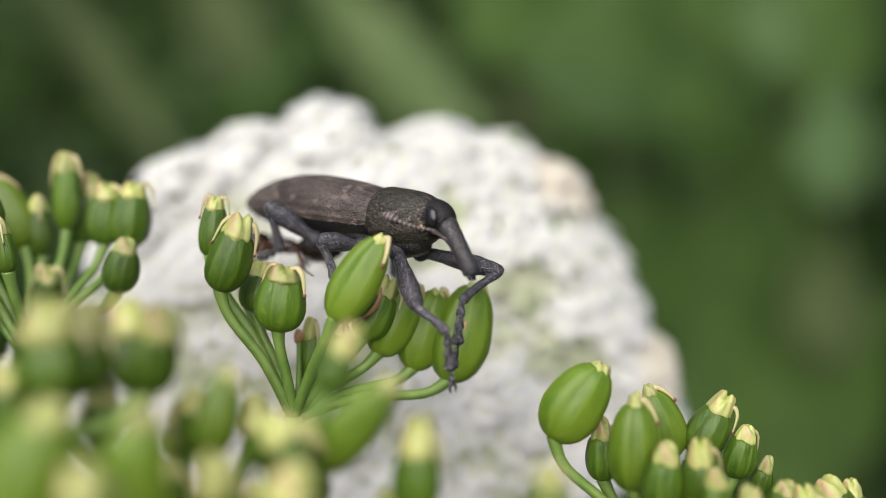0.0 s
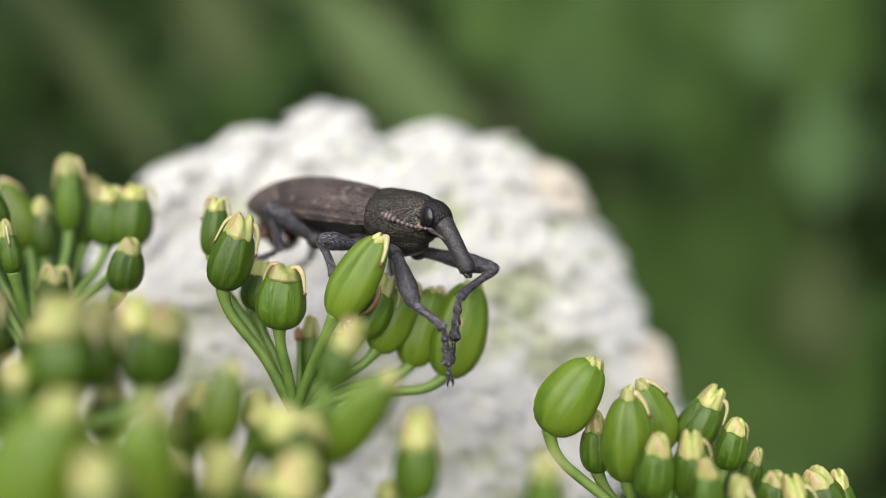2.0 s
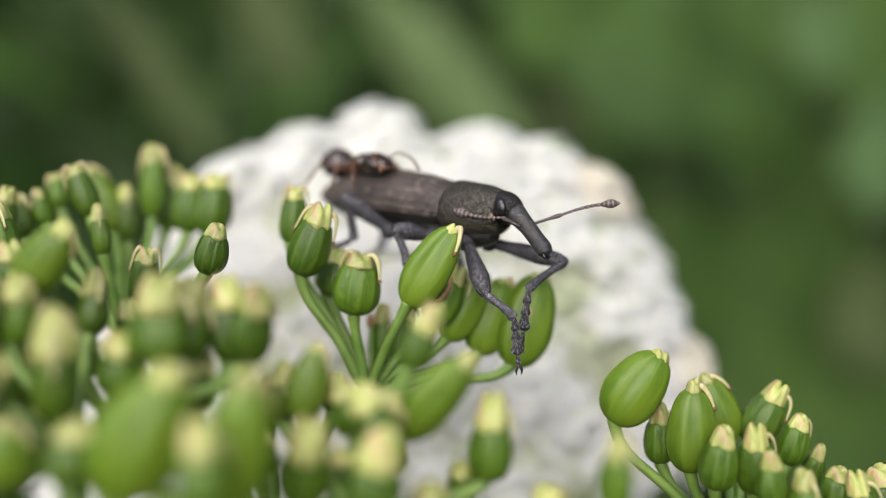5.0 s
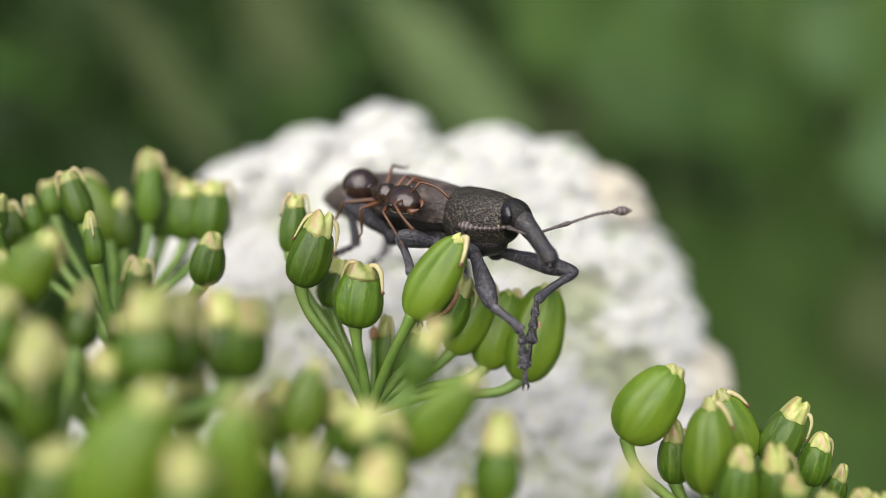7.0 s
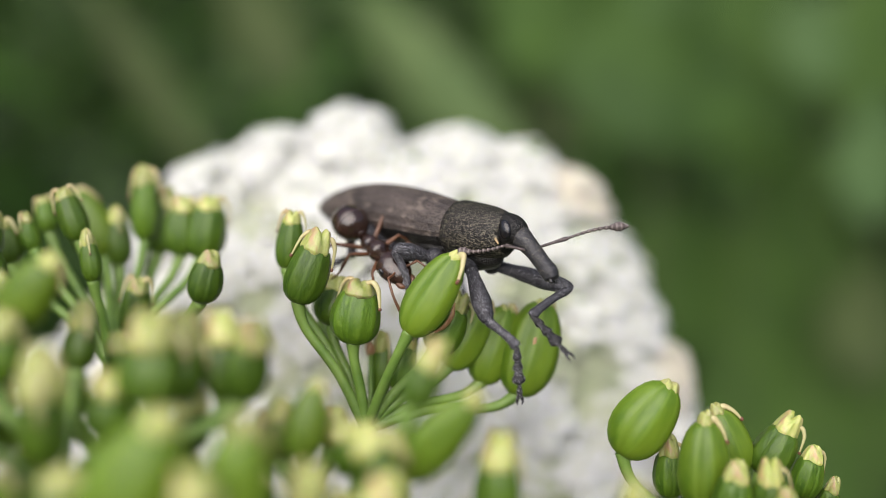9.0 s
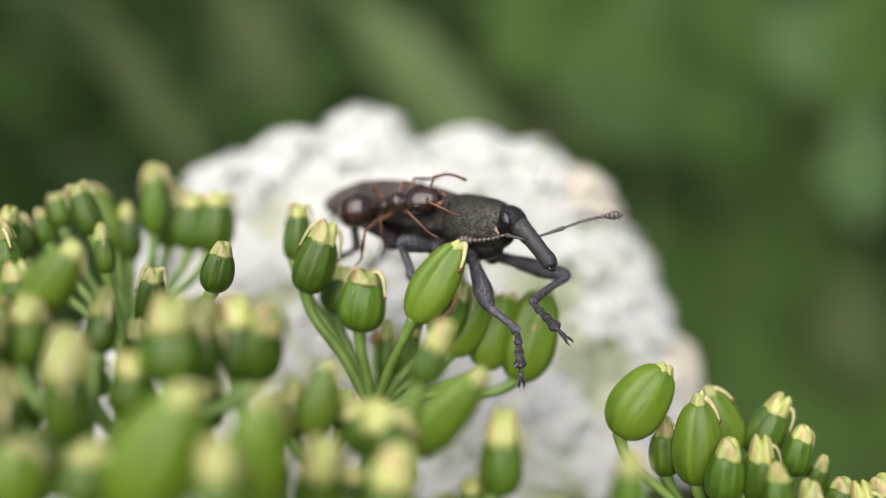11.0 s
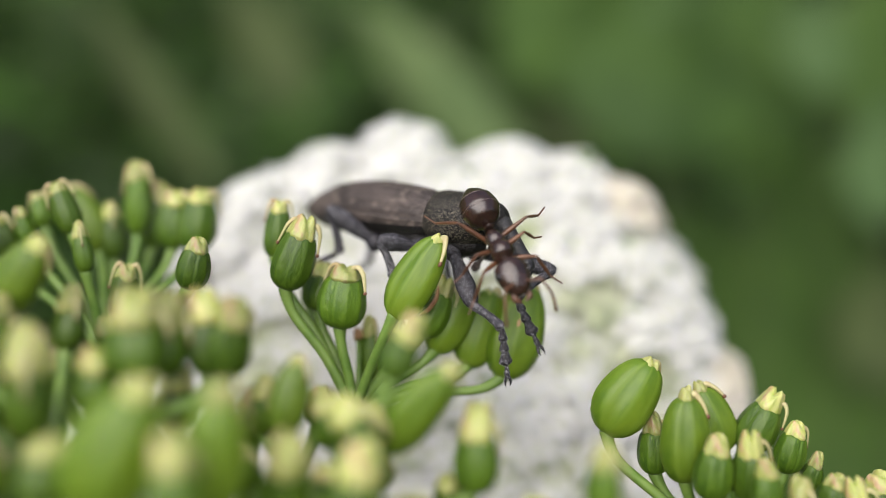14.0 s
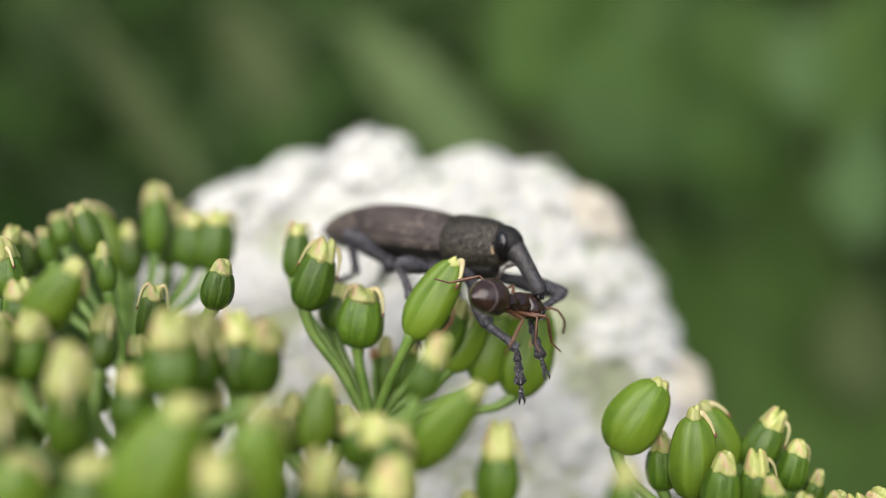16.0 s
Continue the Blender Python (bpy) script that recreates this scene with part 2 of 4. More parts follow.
def leaf_blade(shape, foot, tip, width, sag, segments=4):
    """A tapered leaf with a folded middle."""
    foot, tip = Vector(foot), Vector(tip)
    way = tip - foot
    side = way.cross(Vector((random.uniform(-1, 1), random.uniform(-1, 1), 0.4))).normalized()
    normal = side.cross(way).normalized()
    rows = []
    for i in range(segments + 1):
        u = i / segments
        p = foot + way * u - Vector((0, 0, sag * u * u))
        w = width * (math.sin(math.pi * min(0.96, 0.08 + 0.9 * u)) ** 0.8)
        rows.append([p - side * w, p - normal * w * 0.25, p + side * w])
    shape.grid(rows, closed=False)


def make_meadow():
    """Tall herbs on thin stems, dense ahead and lower all round."""
    rng = random.Random(5)
    random.seed(5)
    shape = Shape()
    for n in range(2300):
        ahead = n < 850
        y = rng.uniform(400, 2900) if ahead else rng.uniform(-3000, 3000)
        x = rng.uniform(-0.75, 0.75) * (y + 500) if ahead else rng.uniform(-3000, 3000)
        if not ahead and (math.hypot(x, y) < 420 or y > 0 and abs(x) < 0.7 * (y + 400)):
            continue
        h = rng.uniform(420, 700) + max(0, (y if ahead else math.hypot(x, y)) - 500) * (0.5 if ahead else 0.3)
        lean = Vector((rng.uniform(-60, 60), rng.uniform(-60, 60), 0))
        shape.tube([(x, y, -15), (x + lean.x * 0.3, y + lean.y * 0.3, h * 0.5), (x + lean.x, y + lean.y, h)], [2.2, 1.8, 1.0], sides=4, steps=2)
        for k in range(8):
            u = 0.25 + 0.75 * rng.random() ** 0.7
            foot = Vector((x, y, h * u)) + lean * u * u
            length = rng.uniform(70, 190)
            turn = rng.uniform(0, 6.283)
            tip = foot + Vector((math.cos(turn) * 0.75, math.sin(turn) * 0.75, rng.uniform(-0.1, 0.8))) * length
            leaf_blade(shape, foot, tip, rng.uniform(9, 30), rng.uniform(0, 50))
    ob = new("meadow_herbs", shape.mesh("meadow_herbs", LEAF))
    tagged(ob, "dense dark green meadow herbs round the umbels", "meadow plants", kind="stuff")


def make_hedge():
    rows = []
    for i in range(25):
        row = []
        for j in range(91):
            x, z = -14000 + 311 * j, 6200 * i / 24
            push = 700 * noise.noise(Vector((x, z * 1.3, 3)) / 900) + 300 * noise.noise(Vector((x, z, 9)) / 260)
            row.append((x, 5200 + push + 0.05 * z - 0.00003 * x * x, z - 100))
        rows.append(row)
    ob = new("backdrop", Shape().grid(rows, closed=False).mesh("backdrop", HEDGE))
    tagged(ob, "dark leafy hedge far behind the meadow", "hedge", kind="structure")


def broad_leaf(foot, heart, tip, half, mat, label):
    """A meadow leaf on a stalk that rises from the ground."""
    foot, heart, tip = BASE.inverted() @ Vector(foot) * 1000, Vector(heart), Vector(tip)
    ob = thing("meadow_leaf", foot, label, "leaf", "meadow leaves")
    rise = heart - foot
    part("stalk", Shape().tube([(0, 0, -8), rise * 0.5 + Vector((12, 0, 0)), rise], [1.5, 1.2, 1.0], sides=8), DULL_LEAF, ob)
    way = tip - heart
    side = way.cross(Vector((0, 1, 0.35))).normalized()
    normal = side.cross(way).normalized()
    rows = []
    for i in range(11):
        u = i / 10
        w = half * max(0.04, math.sin(math.pi * (0.04 + 0.93 * u)) ** 0.7) * (1 + 0.12 * math.sin(u * 37))
        p = rise + way * u + normal * half * 0.25 * math.sin(3 * u)
        rows.append([p + side * w * k + normal * half * 0.22 * (abs(k) - 0.2) for k in (-1, -0.6, -0.2, 0, 0.2, 0.6, 1)])
    part("blade", Shape().grid(rows, closed=False), mat, ob)


def make_leaves():
    pale, bright, dull = "pale grey-green meadow leaf on a tall stalk", "fresh green meadow leaf on a tall stalk", "brownish fading meadow leaf on a tall stalk"
    broad_leaf((-0.02, 0.40, 0), (17, 420, 40), (-58, 420, 122), 16, PALE_LEAF, pale)
    broad_leaf((-0.10, 0.46, 0), (-135, 460, 40), (-205, 460, 140), 11, DULL_LEAF, dull)
    broad_leaf((-0.08, 0.52, 0), (-105, 520, 95), (-150, 520, 165), 20, DULL_LEAF, dull)
    broad_leaf((0.06, 0.42, 0), (78, 420, 52), (92, 425, 122), 50, FRESH_LEAF, bright)
    broad_leaf((0.10, 0.45, 0), (88, 450, 60), (80, 450, 135), 15, BLUE_LEAF, pale)
    broad_leaf((0.18, 0.43, 0), (158, 430, 84), (146, 430, 128), 15, BLUE_LEAF, pale)
    broad_leaf((0.22, 0.42, 0), (178, 420, 20), (184, 420, 76), 18, BLUE_LEAF, pale)
    broad_leaf((0.22, 0.50, 0), (150, 500, -120), (180, 500, 60), 45, MID_LEAF, bright)
    broad_leaf((0.16, 0.47, 0), (80, 480, -60), (110, 480, 30), 34, MID_LEAF, bright)
    broad_leaf((0.28, 0.46, 0), (200, 470, -60), (196, 470, 0), 20, DULL_LEAF, dull)
    broad_leaf((0.20, 0.56, 0), (168, 560, 80), (155, 560, 150), 22, DULL_LEAF, dull)
    broad_leaf((0.05, 0.50, 0), (42, 500, 60), (52, 500, 110), 22, DULL_LEAF, dull)
    broad_leaf((0.03, 0.49, 0), (25, 480, 95), (62, 480, 180), 36, MID_LEAF, bright)
    broad_leaf((0.15, 0.48, 0), (135, 470, 50), (150, 470, 150), 36, MID_LEAF, bright)
    broad_leaf((0.12, 0.52, 0), (110, 500, 110), (118, 500, 190), 34, FRESH_LEAF, bright)
    broad_leaf((0.28, 0.52, 0), (190, 490, -150), (220, 490, -15), 42, MID_LEAF, bright)
    broad_leaf((0.25, 0.50, 0), (198, 480, 70), (216, 480, 155), 26, MID_LEAF, bright)


# ---- the fruiting umbel ----
UMBEL_HUB = (-2.0, 38.0, -62.0)


def fruit_mesh(variant):
    """Variants 0 to 2 are young and barrel-shaped with strong ribs, 3 to 5 ripe, smooth and egg-shaped. One unit long and half as wide."""
    rng = random.Random(variant)
    if variant < 3:
        profile = [(0.0, 0.20), (0.025, 0.42), (0.07, 0.62), (0.15, 0.81), (0.27, 0.94), (0.40, 1.0), (0.55, 0.99), (0.68, 0.94), (0.80, 0.87), (0.90, 0.79), (0.96, 0.70), (1.0, 0.5)]
        ribs, depth, flat = 10, 0.06, (0.9, 0.82, 0.95)[variant]
    else:
        profile = [(0.0, 0.16), (0.02, 0.38), (0.07, 0.60), (0.15, 0.79), (0.26, 0.93), (0.38, 1.0), (0.52, 0.985), (0.66, 0.92), (0.78, 0.82), (0.88, 0.69), (0.95, 0.55), (1.0, 0.36)]
        ribs, depth, flat = 8, 0.03, (0.72, 0.66, 0.8)[variant - 3]
    sides, rings = 54, []
    bow = rng.uniform(-0.05, 0.05)
    for u, r in profile:
        ring = []
        for k in range(sides):
            a = 2 * math.pi * k / sides
            rib = 1 + depth * (math.sin(math.pi * u) ** 0.6) * (abs(math.cos(ribs * a / 2)) ** 6 - 0.3) - 0.09 * abs(math.sin(a + 0.4)) ** 60
            rib += 0.02 * noise.noise(Vector((math.cos(a) * 2, math.sin(a) * 2, u * 4 + variant * 7)))
            ring.append(((r * rib * math.cos(a) + bow * math.sin(math.pi * u)) * 1000, r * rib * flat * math.sin(a) * 1000, u * 1000))
        rings.append(ring)
    return Shape().grid(rings).mesh("fruit", FRUIT if variant < 3 else RIPE)


def unit(shape):
    """From a shape on a fruit 2.9 mm long and 0.95 mm in half width to the unit fruit."""
    shape.verts = [(x * 1000 / 0.95, y * 1000 / 0.95, z * 1000 / 2.9) for x, y, z in shape.verts]
    return shape


def cap_mesh(variant):
    """Two swollen knobbly lobes, grown together, with a cleft between them."""
    rng = random.Random(60 + variant)
    k = 0.5 if variant > 2 else 1.0
    knobs = [(side * 0.36 * k, rng.uniform(-0.15, 0.15) * k, rng.uniform(0.5, 0.88), 0.46 * k) for side in (-1, 1)]
    for n in range(6):
        turn = n * 1.05 + rng.uniform(-0.4, 0.4)
        knobs.append((math.cos(turn) * 0.5 * k, math.sin(turn) * 0.52 * k, rng.uniform(0.28, 0.5), 0.32 * k))
    rings = []
    for i in range(19):
        ring = []
        for q in range(32):
            t = 2 * math.pi * q / 32
            bulge = k * (0.63 + 0.14 * noise.noise(Vector((math.cos(t) * 1.7, math.sin(t) * 1.7, variant * 3.1))) + 0.04 * math.sin(7 * t))
            if i < 5:
                r, rise = bulge * (0.86 + 0.14 * math.sin(i / 5 * 1.57)), -0.24 + 0.05 * i
            else:
                r, rise = bulge * max(0.003, math.cos((i - 5) / 13 * 1.57) ** 0.8), 0.02
            x, y = r * math.cos(t), r * math.sin(t)
            if i >= 5 and variant > 2:
                rise += (1 - (r / bulge) ** 2.5) * (0.30 - 0.1 * math.exp(-(x / 0.1) ** 2) + 0.08 * noise.noise(Vector((x, y, variant)) / 0.2))
            elif i >= 5:
                edge = 1 - (r / bulge) ** 4
                rise += edge * (0.26 + max(h * math.exp(-(((x - p) ** 2 + 0.6 * (y - o) ** 2) / (w * w)) ** 1.7) for p, o, h, w in knobs))
                rise += 0.12 * edge * noise.noise(Vector((x, y, variant)) / 0.2)
            ring.append((x, y, 2.82 + rise))
        rings.append(ring)
    return unit(Shape().grid(rings)).mesh("nectar_cap", CAP)


def style_mesh(variant, tip, ripe=False):
    """A flat cream strand that runs on from a lobe of the cap, bows over the shoulder and ends in a dark bead."""
    rng = random.Random(20 + variant)
    a = (0.2, 3.3, 0.6, 3.75, -0.5, 2.7)[variant]
    out = Vector((math.cos(a), math.sin(a) * 0.85, 0))
    reach, drop = rng.uniform(0.84, 0.96), rng.uniform(0.2, 0.7)
    line = [out * 0.3 + Vector((0, 0, 3.4)), out * reach * 0.6 + Vector((0, 0, 3.5)), out * reach * 0.86 + Vector((0, 0, 3.2)), out * reach * 0.98 + Vector((0, 0, 2.8))]
    end = out * (reach * 1.03 + drop * 0.1) + Vector((0, 0, 2.6 - 0.75 * drop))
    if ripe:
        line = [out * u + Vector((0, 0, z)) for u, z in ((0.08, 3.03), (0.28, 3.08), (0.46, 2.92), (0.63, 2.68))]
        end = out * (0.72 + 0.1 * drop) + Vector((0, 0, 2.5 - 0.3 * drop))
    if tip:
        return unit(Shape().ball(end, (0.08, 0.08, 0.1), rings=8, sides=10)).mesh("style_tip", STYLE_TIP)
    return unit(Shape().tube(line + [end], [0.11, 0.12, 0.10, 0.08, 0.05] if ripe else [0.14, 0.14, 0.11, 0.08, 0.045], sides=9, steps=4, squash=0.7)).mesh("style", STYLE)


FRUITS = [fruit_mesh(v) for v in range(6)]
CAPS = [cap_mesh(v) for v in range(6)]
STYLES = [(style_mesh(v, False), style_mesh(v, True)) for v in range(6)]
RIPE_STYLES = [(style_mesh(v, False, True), style_mesh(v, True, True)) for v in range(6)]


def umbellet(name, hub, rows, label, seed, ray_bend=(0, 0, 0), styles=2, cap=1.0, broad=1.0, hairy=False):
    """One little head of the umbel: a ray, and a fruit on a stalk for each row (foot and top of the fruit and its half width, in millimetres, and 1 if it is ripe)."""
    rng = random.Random(seed)
    hub = Vector(hub)
    head = thing(name, hub, label, "seed head", "heads of the fruiting umbel")
    root = Vector(UMBEL_HUB) - hub
    bend = Vector(ray_bend)
    part("ray", Shape().tube([root, root * 0.62 + bend + Vector((0, 0, -4)), root * 0.25 + bend * 0.6 + Vector((0, 0, -2.5)), (0, 0, 0)], [0.55, 0.5, 0.45, 0.42], steps=8), STALK, head)
    for k, (ax, ay, az, bx, by, bz, r, ripe) in enumerate(rows):
        foot, top = Vector((ax, ay, az)) - hub, Vector((bx, by, bz)) - hub
        axis = (top - foot) / (1 + (0.1 if ripe else 0.24) * cap)
        gap = foot.length
        lean = axis.normalized() * gap * 0.34
        stalk = Shape().tube([(0, 0, -0.1), foot * 0.4 + Vector((0, 0, 0.03 * gap)), foot * 0.8 - lean * 0.12 + foot * 0.04, foot + axis * 0.04], [0.23, 0.21, 0.205, 0.28], sides=10, steps=6)
        down = [Vector(v) for v in rng.sample(stalk.verts, 120)] if hairy else []
        for p in down:
            u = foot * (p.dot(foot) / foot.dot(foot))
            out = (p - u).normalized() if (p - u).length > 0.01 else Vector((0, 0, 1))
            stalk.tube([p - out * 0.02, p + out * rng.uniform(0.04, 0.1) + foot.normalized() * 0.03], [0.011, 0.003], sides=3, steps=1)
        part("pedicel", stalk, STALK, head)
        z = axis.normalized()
        x = (Vector((1, 0, 0)) - z * z.x).normalized()
        m = Matrix((x, z.cross(x), z)).transposed().to_4x4() @ Matrix.Rotation(rng.uniform(-0.5, 0.5) if ripe else rng.uniform(-0.8, 0.8), 4, "Z")
        m.translation = foot * MM
        v = rng.randrange(3) + 3 * int(ripe)
        fruit = part("fruit", FRUITS[v], FRUIT, head, m=m @ Matrix.Diagonal((r * MM, r * MM, axis.length * MM, 1)))
        swell = (min(cap, 1.4) if ripe else cap) * rng.uniform(0.8, 1.25)
        part("nectar_cap", CAPS[v], CAP, fruit, "knobbly yellow nectar cap", m=pose(0, 0, 0.93) @ Matrix.Diagonal(((0.7 + 0.32 * cap) * broad, (0.7 + 0.32 * cap) * broad, swell, 1)) @ pose(0, 0, -0.93, 0, 0, rng.uniform(-12, 12)))
        first = rng.choice((0, 2, 4))
        for s in (first, first + 1)[:styles if rng.random() < 0.85 and not ripe else 1]:
            pair = (RIPE_STYLES if ripe else STYLES)[s]
            part("style", pair[0], STYLE, fruit, "curled withered style")
            part("style_tip", pair[1], STYLE_TIP, fruit, "dark brown style tip")
    return head


CENTRE = [
    (-9.68, 38.60, -0.33, -9.37, 38.40, 2.24, 0.59, 0),
    (-8.82, 36.60, -1.65, -7.80, 36.20, 1.17, 0.86, 0),
    (-7.65, 38.20, -2.65, -7.34, 38.20, -0.67, 0.88, 0),
    (-6.54, 36.80, -3.29, -6.21, 36.60, -0.60, 1.00, 0),
    (-4.25, 36.00, -2.78, -2.19, 35.60, 0.63, 0.98, 1),
    (-3.29, 37.60, -3.64, -2.16, 37.80, -1.36, 0.80, 0),
    (-2.70, 38.20, -4.35, -1.07, 38.40, -1.33, 0.98, 1),
    (-1.27, 38.80, -5.05, -0.14, 39.00, -1.52, 1.02, 1),
    (0.26, 38.60, -5.52, 1.44, 38.90, -1.21, 1.23, 1),
    (-5.65, 39.00, -5.81, -5.51, 39.00, -3.03, 0.55, 0),
    (-4.77, 38.60, -5.49, -4.30, 38.70, -2.86, 0.59, 0),
    (-8.21, 39.50, -2.51, -8.00, 39.50, -0.54, 0.55, 0),
]
RIGHT = [
    (4.23, 36.20, -7.40, 6.35, 36.00, -4.25, 1.23, 1),
    (7.20, 35.20, -9.14, 7.22, 34.80, -5.36, 1.04, 1),
    (6.34, 36.80, -9.16, 6.23, 36.60, -6.77, 0.69, 0),
    (9.33, 37.60, -8.44, 8.21, 37.40, -5.44, 1.03, 1),
    (10.11, 37.60, -8.33, 11.44, 37.30, -5.88, 0.82, 0),
    (11.66, 37.30, -9.17, 12.20, 37.00, -7.00, 0.68, 0),
    (7.88, 34.00, -9.49, 8.14, 33.60, -7.03, 0.78, 0),
    (9.49, 34.20, -9.65, 9.32, 33.60, -7.03, 0.78, 0),
    (12.57, 37.50, -10.02, 13.04, 37.20, -8.46, 0.48, 0),
    (12.69, 35.00, -10.31, 12.86, 34.60, -8.61, 0.74, 0),
    (15.37, 36.30, -10.80, 14.85, 36.00, -8.96, 0.99, 0),
    (9.68, 32.60, -9.70, 9.43, 32.30, -7.68, 0.65, 0),
    (16.21, 36.60, -11.22, 15.94, 36.30, -9.08, 0.62, 0),
    (13.69, 34.30, -10.93, 13.24, 34.00, -8.92, 0.73, 0),
    (10.90, 32.80, -10.26, 10.79, 32.60, -8.55, 0.70, 0),
    (2.89, 26.20, -8.32, 2.98, 25.90, -5.99, 0.59, 0),
]
LEFT = [
    (-18.74, 38.90, 0.74, -19.55, 38.70, 3.11, 0.62, 0),
    (-17.59, 37.60, -0.99, -17.88, 37.50, 1.01, 0.49, 0),
    (-20.88, 39.20, 0.29, -21.32, 39.00, 1.93, 0.43, 0),
    (-21.07, 41.00, 1.11, -21.46, 41.00, 2.84, 0.51, 0),
    (-19.29, 43.00, 0.01, -20.89, 43.00, 3.37, 1.06, 1),
    (-17.31, 42.80, 0.85, -17.29, 42.60, 4.33, 0.79, 0),
    (-16.95, 43.60, 0.20, -16.53, 43.60, 3.36, 0.67, 0),
    (-18.62, 43.20, -0.38, -18.87, 43.20, 2.33, 0.69, 0),
    (-15.45, 42.40, 0.15, -15.25, 42.20, 2.95, 0.86, 0),
    (-14.35, 42.00, 0.05, -13.85, 41.80, 3.05, 0.92, 0),
    (-12.21, 34.70, -1.62, -11.70, 34.40, 0.34, 0.66, 0),
    (-14.47, 33.60, -3.01, -13.98, 33.00, -0.57, 0.58, 0),
    (-22.34, 40.00, -0.35, -22.91, 40.00, 1.67, 0.77, 0),
]
FRONT_LEFT = [
    (-17.03, 29.16, -2.35, -14.98, 28.40, 0.25, 0.90, 1),
    (-11.35, 26.79, -4.30, -11.30, 26.90, -1.78, 0.99, 0),
    (-11.08, 27.91, -4.33, -10.60, 27.90, -1.99, 0.83, 0),
    (-9.35, 28.65, -4.39, -9.74, 28.40, -1.56, 0.76, 0),
    (-8.97, 28.53, -4.37, -8.45, 27.90, -1.77, 0.74, 0),
    (-14.85, 29.72, -3.67, -14.69, 29.90, -1.61, 0.60, 0),
    (-14.32, 26.10, -6.03, -13.98, 25.40, -2.81, 0.91, 0),
    (-16.72, 27.96, -3.88, -16.33, 27.90, -1.72, 0.69, 0),
    (-18.28, 31.32, -2.37, -18.32, 30.90, -0.50, 0.67, 0),
    (-12.86, 27.04, -5.35, -12.54, 26.90, -3.34, 0.72, 0),
    (-11.24, 23.20, -7.57, -9.48, 22.90, -3.64, 1.31, 1),
    (-8.38, 24.10, -8.07, -7.56, 23.40, -3.74, 0.99, 1),
    (-8.24, 21.76, -7.43, -8.56, 21.90, -5.30, 0.67, 0),
    (-15.17, 24.19, -7.67, -14.65, 23.90, -5.47, 1.01, 1),
    (-17.93, 27.28, -4.57, -17.30, 26.90, -2.16, 1.00, 0),
    (-16.33, 24.99, -6.63, -16.03, 24.90, -4.07, 0.99, 0),
    (-12.91, 23.83, -7.45, -12.53, 23.90, -5.51, 0.78, 0),
]
FRONT_MIDDLE = [
    (-7.09, 28.30, -6.28, -6.54, 28.40, -3.51, 0.65, 1),
    (-6.70, 26.65, -8.56, -6.35, 25.90, -6.01, 0.81, 0),
    (-4.20, 26.90, -6.78, -4.88, 26.90, -5.00, 0.73, 0),
    (-4.62, 28.21, -7.06, -4.06, 27.90, -5.31, 0.72, 0),
    (-3.82, 28.60, -6.75, -1.33, 27.90, -3.78, 0.85, 1),
    (-3.55, 27.92, -4.38, -2.80, 27.90, -2.56, 0.59, 0),
    (-0.93, 29.04, -8.22, -0.72, 28.90, -5.50, 0.76, 0),
    (-4.34, 25.08, -8.34, -4.08, 24.90, -6.19, 0.87, 0),
    (-5.32, 28.88, -6.73, -5.92, 28.90, -5.02, 0.65, 0),
    (-2.76, 26.36, -9.10, -2.63, 25.90, -7.58, 0.75, 0),
    (1.40, 28.47, -9.63, 0.96, 27.90, -8.18, 0.70, 0),
    (-8.14, 30.46, -6.59, -8.05, 29.90, -4.51, 0.54, 0),
]
FRONT_LOW = [
    (-8.85, 31.50, -7.07, -8.69, 31.30, -5.26, 0.58, 0),
    (-6.65, 32.50, -6.60, -6.49, 32.30, -5.15, 0.52, 0),
    (-8.50, 29.00, -8.18, -8.57, 28.80, -6.69, 0.63, 0),
    (-4.37, 30.50, -8.43, -4.19, 30.30, -6.87, 0.60, 0),
    (-14.03, 31.50, -4.44, -14.05, 31.30, -2.65, 0.55, 0),
    (-11.01, 29.50, -6.17, -10.71, 29.30, -4.29, 0.64, 0),
    (-15.24, 30.00, -5.25, -14.99, 29.80, -3.71, 0.59, 0),
    (-5.59, 28.50, -8.32, -5.76, 28.30, -7.21, 0.58, 0),
    (-1.70, 30.00, -9.15, -1.75, 29.80, -7.80, 0.59, 0),
    (-4.96, 30.00, -8.19, -5.00, 29.80, -6.11, 0.74, 0),
    (-10.58, 31.50, -3.81, -10.40, 31.30, -2.46, 0.58, 0),
]
FAR_LEFT = [
    (-20.16, 34.00, -1.20, -20.52, 33.80, 1.02, 0.77, 0),
    (-19.01, 30.00, -3.90, -18.56, 29.80, -1.51, 0.97, 1),
    (-18.25, 32.00, -4.08, -18.40, 31.80, -2.19, 0.66, 0),
    (-17.40, 28.50, -6.35, -17.01, 28.20, -4.06, 1.02, 0),
    (-18.92, 29.00, -6.09, -18.67, 28.80, -3.77, 0.94, 0),
    (-17.68, 27.50, -8.35, -17.26, 27.30, -6.13, 0.99, 1),
    (-16.25, 29.00, -7.95, -15.91, 28.80, -6.19, 0.75, 0),
    (-22.19, 34.00, -1.67, -21.92, 33.80, 1.01, 0.88, 0),
    (-22.44, 38.00, -0.04, -22.10, 38.00, 1.83, 0.56, 0),
]


